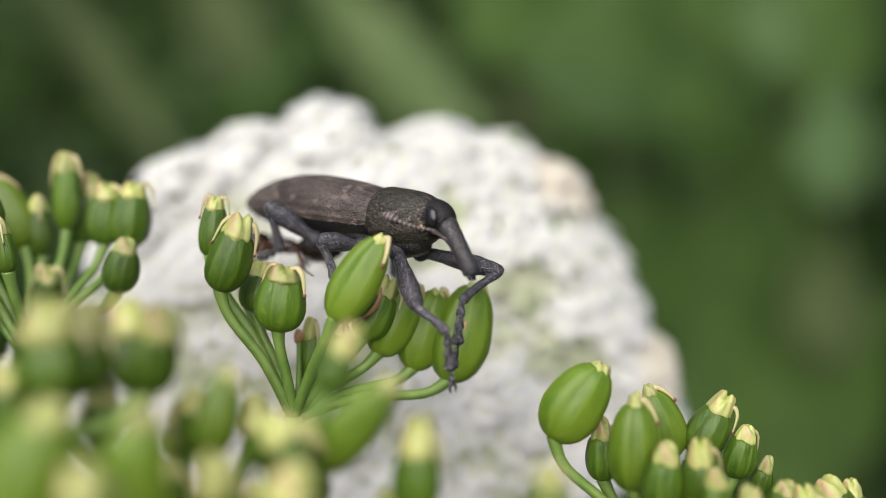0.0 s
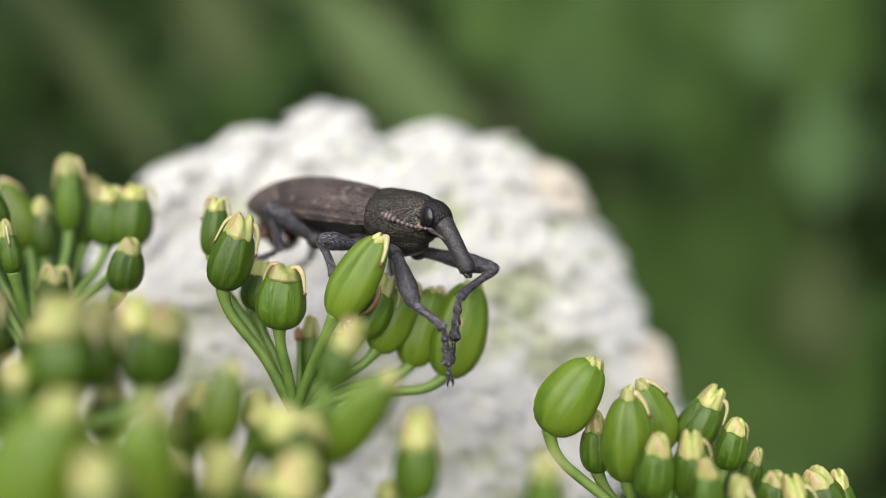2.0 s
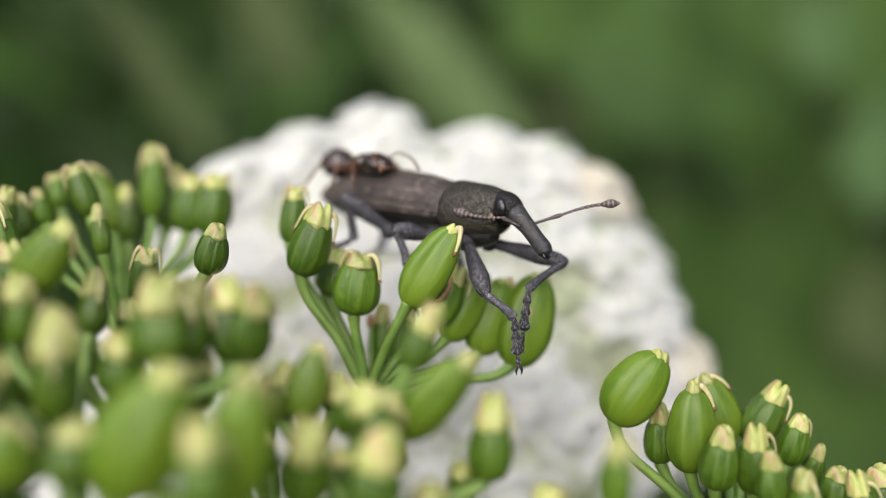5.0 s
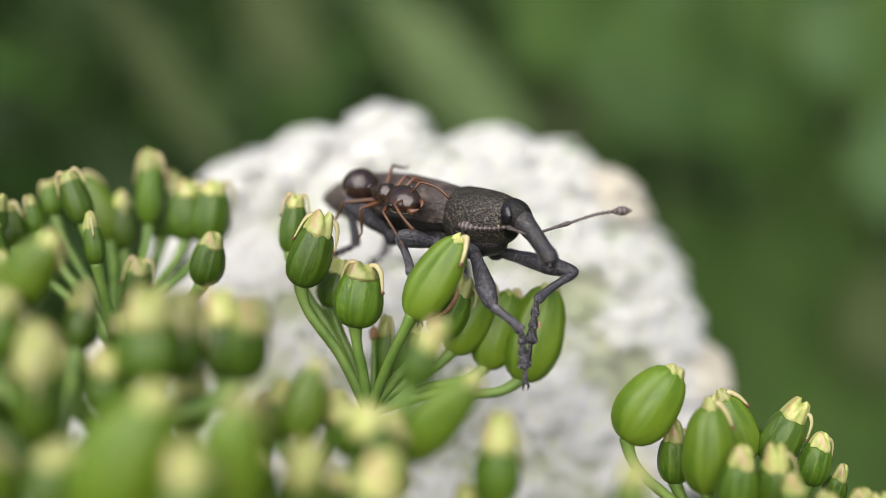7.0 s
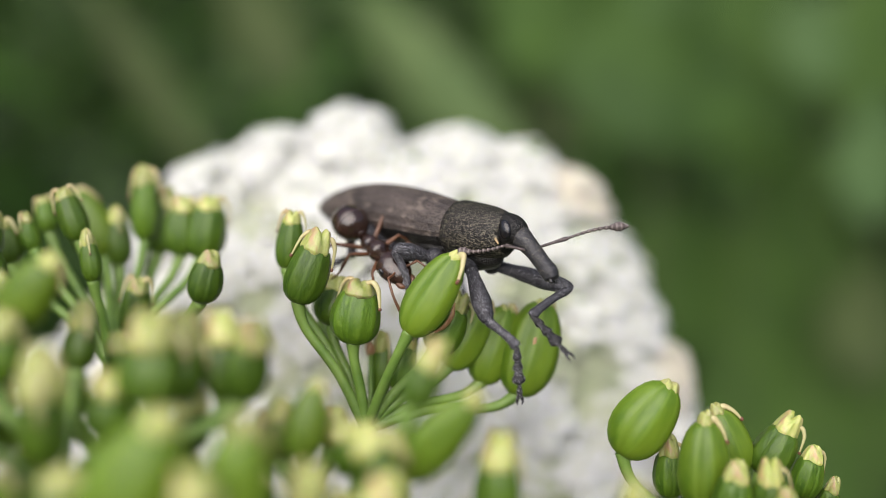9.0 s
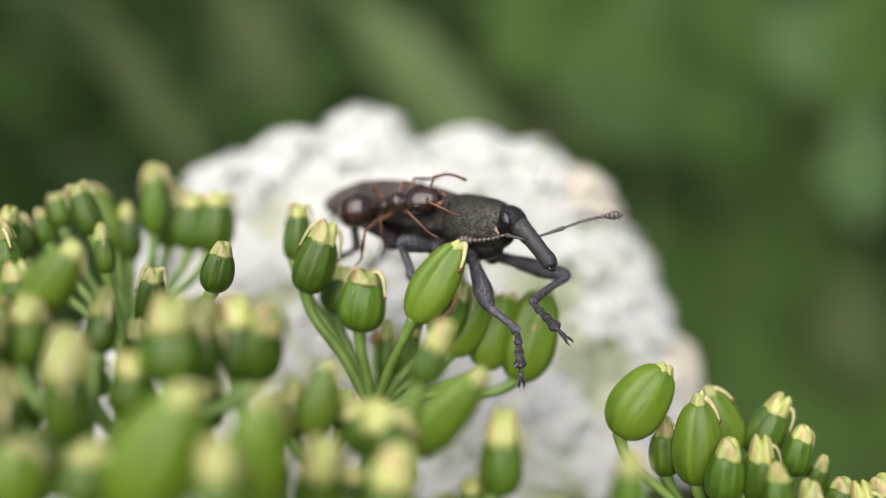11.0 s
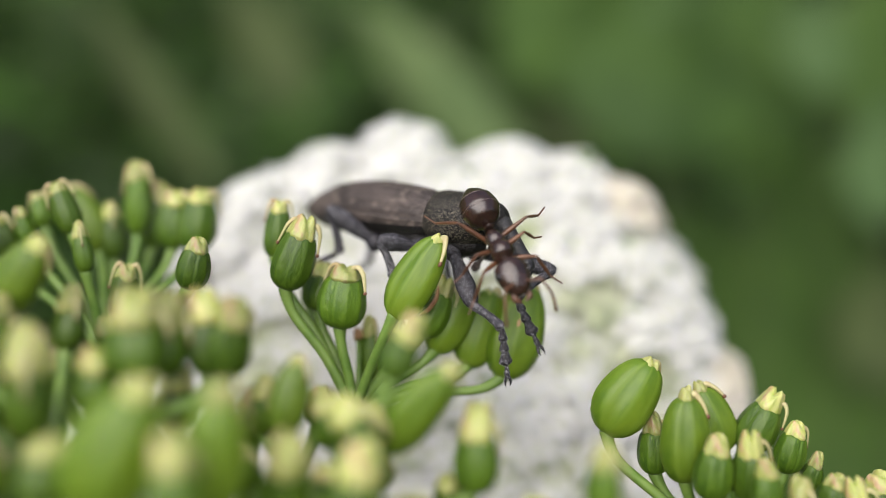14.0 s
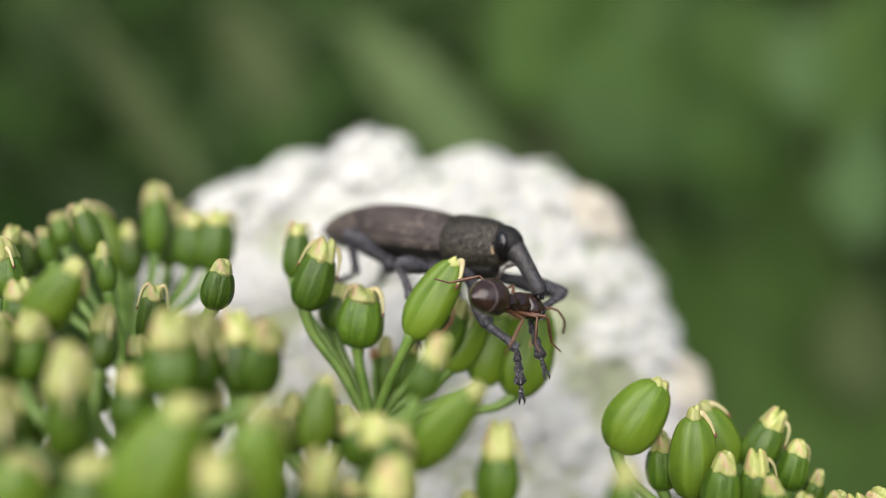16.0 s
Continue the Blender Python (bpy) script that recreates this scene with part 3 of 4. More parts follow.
def make_umbel():
    umbellet("fruit_umbellet", (-5.99, 37.3, -6.74), CENTRE, "green ribbed fruits with yellow caps, carrying the weevil", 1, hairy=True)
    umbellet("fruit_umbellet", (9.2, 36.2, -13.2), RIGHT, "dense green fruit head beside the weevil's perch", 2, (4, 0, 0), styles=1, cap=1.45, broad=0.8, hairy=True)
    umbellet("fruit_umbellet", (-17.0, 38.5, -4.6), LEFT, "spread green fruit head with slender stalks", 3, (-6, 0, 0))
    umbellet("fruit_umbellet", (-14.1, 27.0, -7.5), FRONT_LEFT, "plump bright green fruits with soft yellow caps", 4, (-4, -3, 0), styles=1, cap=1.6)
    umbellet("fruit_umbellet", (-5.1, 28.0, -9.6), FRONT_MIDDLE, "green fruits with broad yellow caps on short stalks", 5, (0, -3, 0), styles=1, cap=1.5)
    umbellet("fruit_umbellet", (-8.5, 31.5, -11.5), FRONT_LOW, "small yellow-capped green fruits crowded below the weevil's perch", 6, (0, -2, 0), styles=1, cap=1.45)
    umbellet("fruit_umbellet", (-20.5, 31.0, -9.5), FAR_LEFT, "ribbed green fruits at the outer edge of the umbel", 7, (-8, -2, 0), styles=1, cap=1.45)
    head = bpy.data.objects["fruit_umbellet"]
    hub = Vector((-5.99, 37.3, -6.74))
    part("withered_style", Shape().tube([Vector(p) - hub for p in [(-2.42, 36.6, -1.52), (-2.52, 36.4, -2.03), (-2.82, 36.4, -2.47), (-3.21, 36.5, -2.73)]], [0.05, 0.13, 0.12, 0.05], sides=8, squash=0.5), WITHERED, head, "brown withered style")
    bud, foot = Vector((-6.04, 38.9, -3.68)) - hub, Vector((0, 0, 0))
    part("withered_bud", Shape().ball(bud, (0.2, 0.2, 0.3), lump=0.4, lump_size=0.4), WITHERED, head, "small reddish withered bud")
    part("pedicel", Shape().tube([foot, bud * 0.5 + Vector((0.1, 0, -0.2)), bud - Vector((0, 0, 0.2))], [0.14, 0.12, 0.1]), STALK, head)
    part("scar", Shape().ball(Vector((0.91, 37.85, -3.14)) - hub, (0.09, 0.07, 0.2), lump=0.3, lump_size=0.3, turn=pose(0, 0, 0, 0, 15, 0).to_3x3()), WITHERED, head, "small brown scar on a fruit")
    stem = thing("umbel_stem", UMBEL_HUB, "ridged green stem of the fruiting umbel", "plant stem")
    foot = BASE.inverted() @ Vector((0.0, 0.05, -0.01)) * 1000 - Vector(UMBEL_HUB)
    part("stalk", Shape().tube([foot, foot * 0.5 + Vector((6, 4, 0)), (0, 0, 0)], [4.0, 3.2, 1.6], sides=14, steps=10), STALK, stem)
    part("node", Shape().ball((0, 0, 0.2), (1.9, 1.9, 1.4), lump=0.1), STALK, stem)


# ---- the white umbel behind ----
WHITE_HUB = (-4.0, 58.3, -41.7)


def flower(shape, heart, centre, way, size, rng):
    way = way.normalized()
    side = way.orthogonal().normalized()
    other = way.cross(side)
    turn = rng.uniform(0, 6.28)
    heart.ball(centre, (size * 0.22, size * 0.22, size * 0.22), rings=4, sides=6)
    for k in range(5):
        a = turn + k * 1.2566
        out = math.cos(a) * side + math.sin(a) * other
        across = way.cross(out)
        length = size * rng.uniform(0.8, 1.15)
        rows = []
        for u, w, lift in ((0.1, 0.08, -0.1), (0.45, 0.24, 0.10), (0.8, 0.36, 0.14), (1.0, 0.24, 0.0)):
            p = centre + out * length * u + way * size * lift
            notch = out * (-0.16 * length if u == 1.0 else 0)
            rows.append([p - across * w * size, p + notch - way * size * 0.08, p + across * w * size])
        shape.grid(rows, closed=False)


def make_white_umbel():
    rng = random.Random(11)
    head = thing("white_umbel", WHITE_HUB, "broad domed white umbel in full flower", "flower")
    hub = Vector(WHITE_HUB)
    far = 1.10
    centre, radii = Vector((-3.6, 51.6, -7.2)) * far - hub, Vector((13.5, 6.8, 13.2)) * far
    # the clusters of the rim, then the rest of the dome
    rim = [(-6.24, 48.0, 6.4), (-0.08, 48.0, 5.36), (-10.4, 48.0, 4.96), (-14.24, 48.8, 3.44), (3.36, 48.0, 4.48), (5.92, 48.8, 3.12), (7.4, 49.6, -0.1), (9.3, 49.6, -3.2), (11.1, 50.4, -6.6), (-17.2, 49.6, 0.0), (-3.2, 51.2, 4.48), (-8.4, 52.0, 4.96), (2.4, 52.8, 2.88), (-15.0, 49.4, 1.4), (-15.9, 50.0, -1.6), (-13.2, 49.0, 0.6), (-17.2, 50.4, -3.4), (-14.2, 50.0, -3.2), (11.9, 51.0, -10.0), (8.6, 49.2, -7.4)]
    heads = []
    for x, y, z in rim:
        c = centre + (Vector((x, y, z)) * (50.6 / y) * far - hub - centre) * 1.055
        heads.append((c, Vector((c.x - centre.x, (c.y - centre.y) * 1.2 - 5, (c.z - centre.z) * 0.85 + 3)).normalized(), False))
    count = 230
    for k in range(count * 2):
        inner = k >= count
        k = k % count + 0.4 * inner
        z = 0.97 - 1.35 * (k + 0.5) / count
        a = k * 2.39996
        flat = math.sqrt(max(0.0, 1 - z * z))
        way = Vector((flat * math.cos(a), flat * math.sin(a), z))
        way += Vector((rng.uniform(-0.08, 0.08), rng.uniform(-0.08, 0.08), rng.uniform(-0.05, 0.05)))
        if way.y < 0.45 and (inner or rng.random() > 0.11):
            c = centre + Vector((way.x * radii.x, way.y * radii.y, way.z * radii.z)) * (rng.uniform(0.93, 0.95) if inner else rng.uniform(0.985, 1.01))
            heads.append((c, (Vector((way.x / radii.x, way.y / radii.y, way.z / radii.z)) * 12 + Vector((-0.1, -0.2, 0.35))).normalized(), inner))
    # the lower flank, spread wide behind the fruits
    wide, spread = Vector((-12.0, 54.0, -13.0)) * far - hub, Vector((14.0, 7.5, 12.0)) * far
    for k in range(170):
        z, a = 0.97 - 1.6 * (k + 0.5) / 170, k * 2.39996
        flat = math.sqrt(max(0.0, 1 - z * z))
        way = Vector((flat * math.cos(a), flat * math.sin(a), z))
        if way.y < 0.3 and way.x < 0.6 and rng.random() > 0.08:
            c = wide + Vector((way.x * spread.x, way.y * spread.y, way.z * spread.z)) * rng.uniform(0.93, 1.02)
            heads.append((c, (way * 0.7 + Vector((0, -0.6, 0.7))).normalized(), k % 7 == 3))
    for k, (c, normal, inner) in enumerate(heads):
        petals, hearts = Shape(), Shape()
        size = rng.uniform(2.5, 3.1) if k < len(rim) else rng.uniform(1.9, 2.6)
        side = normal.orthogonal().normalized()
        other = normal.cross(side)
        many, round_off = (36, 0.16) if k < len(rim) else (20, 0.06)
        for q in range(many):
            b, d = q * 2.39996, size * math.sqrt((q + 0.4) / many)
            off = side * math.cos(b) * d + other * math.sin(b) * d
            p = c + off + normal * (0.5 - round_off * d * d + rng.uniform(-0.3, 0.25))
            flower(petals, hearts, p, normal + Vector((0, -0.1, 0.55)) + off * (0.14 + 2 * round_off) + Vector((rng.uniform(-0.18, 0.18), rng.uniform(-0.18, 0.18), 0.1)), rng.uniform(0.75, 1.0), rng)
        bloom = tagged(part("bloom", petals, FADED if k in (5, 8) else BUD if inner else PETAL, head, "fading brownish blossoms" if k in (5, 8) else ""), kind="stuff")
        tagged(part("pollen", hearts, POLLEN, bloom, "greenish flower centres"), kind="stuff")
        part("ray", Shape().tube([(0, 0, 0), c * 0.5 + Vector((0, 0, -2)), c - normal * 2.4, c + normal * 0.4], [0.6, 0.45, 0.35, 0.4], sides=7, steps=4), STALK, head)
    foot = BASE.inverted() @ Vector((0.0, 0.09, -0.01)) * 1000 - hub
    part("stalk", Shape().tube([foot, foot * 0.5 + Vector((-5, 5, 0)), (0, 0, 0)], [4.5, 3.6, 2.0], sides=14, steps=10), STALK, head)
    return head


# ---- the weevil ----
WEEVIL_AT = framed((-2.29, 38.0, 1.23), (6.6, -5.0, -0.9))


def b(x, y, z):
    """A point of the little world in the weevil's space (x ahead, y to its left, z up)."""
    return WEEVIL_AT.inverted() @ (Vector((x, y, z)) * MM) * 1000


def loft(stations, sides=36, first=0.0, last=2 * math.pi, ridges=0, ridge_depth=0.0, closed=True):
    """stations: x, height of the axis, half width, rise above and drop below the axis."""
    rings = []
    dense = []
    for i in range(len(stations) - 1):
        for s in range(4):
            u = s / 4
            dense.append([p + (q - p) * u for p, q in zip(stations[i], stations[i + 1])])
    dense.append(list(stations[-1]))
    smooth = [dense[0]] + [[(p + 2 * q + r) / 4 for p, q, r in zip(dense[i - 1], dense[i], dense[i + 1])] for i in range(1, len(dense) - 1)] + [dense[-1]]
    for x, axis, wide, rise, drop in smooth:
        ring = []
        for k in range(sides if closed else sides + 1):
            a = first + (last - first) * k / sides
            tall = rise if math.sin(a) > 0 else drop
            g = 1 - ridge_depth * (0.5 + 0.5 * math.cos(ridges * a)) if ridges else 1
            ring.append((x, wide * g * math.cos(a), axis + tall * g * math.sin(a)))
        rings.append(ring)
    return Shape().grid(rings, closed=closed)


def limb(parent, name, joints, label="", stout=1.0):
    """A leg: hip, knee, ankle and claw, in the weevil's space; the shin and the foot are pieces of their own."""
    hip, knee, ankle, toe = [Vector(j) for j in joints]
    out = knee - hip
    thigh = Shape().tube([hip, hip + out * 0.22, hip + out * 0.46, hip + out * 0.68, hip + out * 0.88, hip + out * 0.97, knee + out * 0.03], [r * stout for r in (0.23, 0.26, 0.345, 0.405, 0.325, 0.255, 0.14)], sides=18, steps=4, wobble=0.03, squash=0.92)
    thigh.ball(hip, (0.4, 0.4, 0.42)).setae(1500, out, 0.10, 0.014, 0.012, SCALE, 3)
    leg = part(name, thigh, LIMB, parent, label, at=hip)
    down, far = ankle - knee, knee - hip
    bow = down.cross(out).cross(down).normalized() * 0.05
    shin = Shape().tube([far - down * 0.02, far + down * 0.1, far + down * 0.4 - bow, far + down * 0.75 - bow, far + down * 0.95, ankle - hip + down * 0.02], [r * stout for r in (0.11, 0.185, 0.16, 0.175, 0.215, 0.13)], sides=14, steps=4, wobble=0.04)
    for k in range(4):
        a = k * 1.57
        side = down.orthogonal().normalized()
        side = side * math.cos(a) + down.normalized().cross(side) * math.sin(a)
        shin.tube([ankle - hip + side * 0.13 - down * 0.03, ankle - hip + side * 0.19 + down * 0.05], [0.03, 0.006], sides=5, steps=1)
    shin = part("tibia", shin.setae(900, down, 0.09, 0.014, 0.014, SCALE, 4), LIMB, leg, at=far)
    foot = Shape()
    step = toe - ankle
    arch = Vector((0, 0, 0.05))
    for k, (u, v, r) in enumerate(((0.0, 0.26, 0.17), (0.23, 0.46, 0.19), (0.43, 0.70, 0.25), (0.64, 0.93, 0.105))):
        p, q = ankle - hip + step * u, ankle - hip + step * v
        foot.tube([p, p + (q - p) * 0.4 + arch, p + (q - p) * 0.85, q + (q - p) * 0.1], [r * 0.38, r * 0.68, r * 1.1, r * 0.5], sides=12, steps=4, squash=0.7)
    claw = step.normalized()
    across = claw.orthogonal().normalized()
    for s in (-1, 1):
        side = across * s
        e = ankle - hip + step * 0.93
        foot.tube([e - claw * 0.05, e + claw * 0.12 + side * 0.08, e + claw * 0.25 + side * 0.11 - arch, e + claw * 0.27 + side * 0.08 - arch * 3], [0.065, 0.06, 0.04, 0.01], sides=7, steps=3)
    tarsus = part("tarsus", foot.setae(420, step, 0.09, 0.014, 0.03, SCALE, 5), FOOT, leg, at=ankle - hip)
    return leg, shin, tarsus


def feeler(points, club, bow):
    """An elbowed antenna: a bare shaft, a beaded whip that bows, and a ringed club."""
    root, elbow, tip = [Vector(p) for p in points]

    def at(u):
        return elbow.lerp(tip, u) + Vector(bow) * math.sin(math.pi * u)

    line, radii = [root, root.lerp(elbow, 0.5), root.lerp(elbow, 0.9)], [0.055, 0.06, 0.1]
    beads = 7
    for k in range(beads):
        line += [at((k + 0.1) / beads * 0.66), at((k + 0.7) / beads * 0.66)]
        radii += [0.045, 0.07 + 0.004 * k]
    for u, r in ((0.67, 0.055), (0.72, 0.66), (0.745, 0.62), (0.80, 0.98), (0.825, 0.9), (0.88, 0.95), (0.905, 0.8), (0.955, 0.45), (1.0, 0.11)):
        line.append(at(u))
        radii.append(r * club if r > 0.1 else r)
    return Shape().tube(line, radii, sides=10, steps=3)


LEGS = []


def rarely(p):
    """How seldom the pale scales of the back are: fewest on its crest."""
    return -0.25 + 0.22 * min(1.0, max(0.0, p[2]))


def make_weevil():
    w = thing("weevil", (0, 0, 0), "slender grey-brown snout weevil clinging to green fruits", "beetle")
    w.matrix_world = BASE @ WEEVIL_AT
    back = [(0.1, 0.0, 1.02, 0.98, 0.9), (-0.22, 0.02, 1.22, 1.17, 0.96), (-0.7, 0.03, 1.36, 1.3, 1.02), (-1.6, 0.06, 1.42, 1.40, 1.1), (-3.2, 0.1, 1.46, 1.48, 1.15),
            (-4.8, 0.1, 1.42, 1.44, 1.1), (-6.2, 0.06, 1.24, 1.22, 0.95), (-7.3, 0.0, 0.92, 0.86, 0.7), (-8.1, -0.05, 0.5, 0.46, 0.4), (-8.5, -0.1, 0.12, 0.14, 0.12)]
    for k, (first, last) in enumerate(((-0.35, math.pi / 2 - 0.012), (math.pi / 2 + 0.012, math.pi + 0.35))):
        case = loft(back, 60, first, last, 22, 0.022, False)
        case.setae(9000, (-1, 0, 0), 0.09, 0.022, 0.010, DUST, 7 + k, keep=lambda p: noise.noise(Vector(p) * 2.6) + 0.5 * noise.noise(Vector(p) * 9) > rarely(p))
        part("elytron", case, ELYTRA, w, "finely striped grey-brown wing case")
    part("abdomen", loft([(x * 0.985, a, wd * 0.95, rs * 0.94, dr) for x, a, wd, rs, dr in back], 30).setae(700, (-1, 0, 0), 0.1, 0.03, 0.012, DUST, 9), ARMOUR, w)
    shield = loft([(-0.14, 0.0, 1.14, 1.12, 0.98), (-0.06, 0.02, 1.28, 1.26, 1.04), (0.25, 0.04, 1.33, 1.3, 1.14), (0.9, 0.04, 1.3, 1.26, 1.2), (1.55, 0.04, 1.19, 1.22, 1.14), (2.05, 0.05, 1.02, 1.12, 0.98), (2.38, 0.07, 0.86, 0.92, 0.8), (2.46, 0.08, 0.7, 0.74, 0.64)], 48)
    shield.verts = [Vector(v) * (1 + 0.012 * noise.noise(Vector(v) * 7)) for v in shield.verts]
    part("pronotum", shield.setae(6000, (0.9, 0, -0.15), 0.10, 0.014, 0.012, GILT, 11), ARMOUR, w, "dark finely pitted thorax shield with golden hairs")
    breast = Shape().ball((0.95, 0, -0.85), (1.35, 0.82, 0.62), rings=16, sides=24, lump=0.06, lump_size=0.3).ball((-1.0, 0, -0.78), (1.5, 0.95, 0.55), rings=16, sides=24, lump=0.06, lump_size=0.3)
    part("sternum", breast.setae(700, (-1, 0, 0), 0.09, 0.014, 0.012, GILT, 10), ARMOUR, w, "black underside between the legs")
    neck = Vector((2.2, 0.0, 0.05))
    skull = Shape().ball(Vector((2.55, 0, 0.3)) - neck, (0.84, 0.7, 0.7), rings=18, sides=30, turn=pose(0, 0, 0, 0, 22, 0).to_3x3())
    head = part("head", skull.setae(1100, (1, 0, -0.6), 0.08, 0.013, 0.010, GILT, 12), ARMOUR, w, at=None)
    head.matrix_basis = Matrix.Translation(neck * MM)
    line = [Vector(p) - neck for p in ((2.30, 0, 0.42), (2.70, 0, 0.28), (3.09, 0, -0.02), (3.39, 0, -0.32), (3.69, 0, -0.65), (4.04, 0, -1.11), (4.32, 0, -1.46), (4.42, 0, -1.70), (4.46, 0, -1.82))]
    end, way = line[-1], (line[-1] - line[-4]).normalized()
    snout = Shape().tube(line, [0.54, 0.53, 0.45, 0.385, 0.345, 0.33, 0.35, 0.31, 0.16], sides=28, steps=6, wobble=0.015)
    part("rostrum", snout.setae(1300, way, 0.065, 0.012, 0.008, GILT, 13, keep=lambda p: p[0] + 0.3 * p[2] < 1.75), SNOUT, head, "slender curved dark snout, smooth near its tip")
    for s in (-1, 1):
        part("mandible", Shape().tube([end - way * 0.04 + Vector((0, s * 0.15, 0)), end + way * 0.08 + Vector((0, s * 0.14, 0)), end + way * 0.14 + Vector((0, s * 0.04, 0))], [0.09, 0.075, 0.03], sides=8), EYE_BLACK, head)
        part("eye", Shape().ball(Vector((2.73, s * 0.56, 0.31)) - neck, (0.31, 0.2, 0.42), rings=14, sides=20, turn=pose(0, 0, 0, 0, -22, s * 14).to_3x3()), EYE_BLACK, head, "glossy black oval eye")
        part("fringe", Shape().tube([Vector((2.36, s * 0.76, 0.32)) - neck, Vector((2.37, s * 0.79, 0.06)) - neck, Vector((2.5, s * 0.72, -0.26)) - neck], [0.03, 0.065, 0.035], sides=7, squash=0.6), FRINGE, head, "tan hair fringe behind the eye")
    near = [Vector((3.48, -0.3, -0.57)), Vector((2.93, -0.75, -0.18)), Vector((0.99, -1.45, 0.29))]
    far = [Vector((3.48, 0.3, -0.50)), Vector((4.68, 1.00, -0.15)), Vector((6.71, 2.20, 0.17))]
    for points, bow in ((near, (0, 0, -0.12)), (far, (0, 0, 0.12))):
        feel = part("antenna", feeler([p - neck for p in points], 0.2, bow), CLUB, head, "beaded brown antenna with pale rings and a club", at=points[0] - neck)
        feel.data.materials.append(RING)
        for n, face in enumerate(feel.data.polygons):
            joint = n // 10 - 9
            face.material_index = int(joint > 0 and joint % 6 in (2, 3) or joint > 42 and joint % 6 == 4)
    LEGS.append(limb(w, "leg", (b(-1.82, 37.0, -0.1), b(-1.02, 35.5, -2.25), b(0.13, 35.0, -3.13), b(0.37, 35.3, -5.18))))
    LEGS.append(limb(w, "leg", (b(-0.9, 38.0, -0.1), b(2.3, 37.0, -0.88), b(0.74, 36.0, -1.99), b(0.46, 35.8, -4.38))))
    LEGS.append(limb(w, "leg", (b(-3.28, 37.40, 0.09), b(-4.85, 36.60, 0.38), b(-4.31, 36.90, -1.14), b(-3.95, 37.70, -3.19))))
    LEGS.append(limb(w, "leg", (b(-5.36, 39.30, 0.38), b(-7.34, 38.90, 1.82), b(-6.95, 39.50, -0.05), b(-8.46, 40.20, -0.71)), stout=1.05))
    LEGS.append(limb(w, "leg", (b(-2.9, 40.0, 0.1), b(-2.4, 42.0, 0.6), b(-2.2, 42.2, -1.2), b(-1.6, 42.0, -2.6))))
    LEGS.append(limb(w, "leg", (b(-5.0, 42.0, 0.5), b(-6.0, 44.0, 1.4), b(-6.2, 44.2, -0.4), b(-7.2, 44.4, -1.2))))
    return w


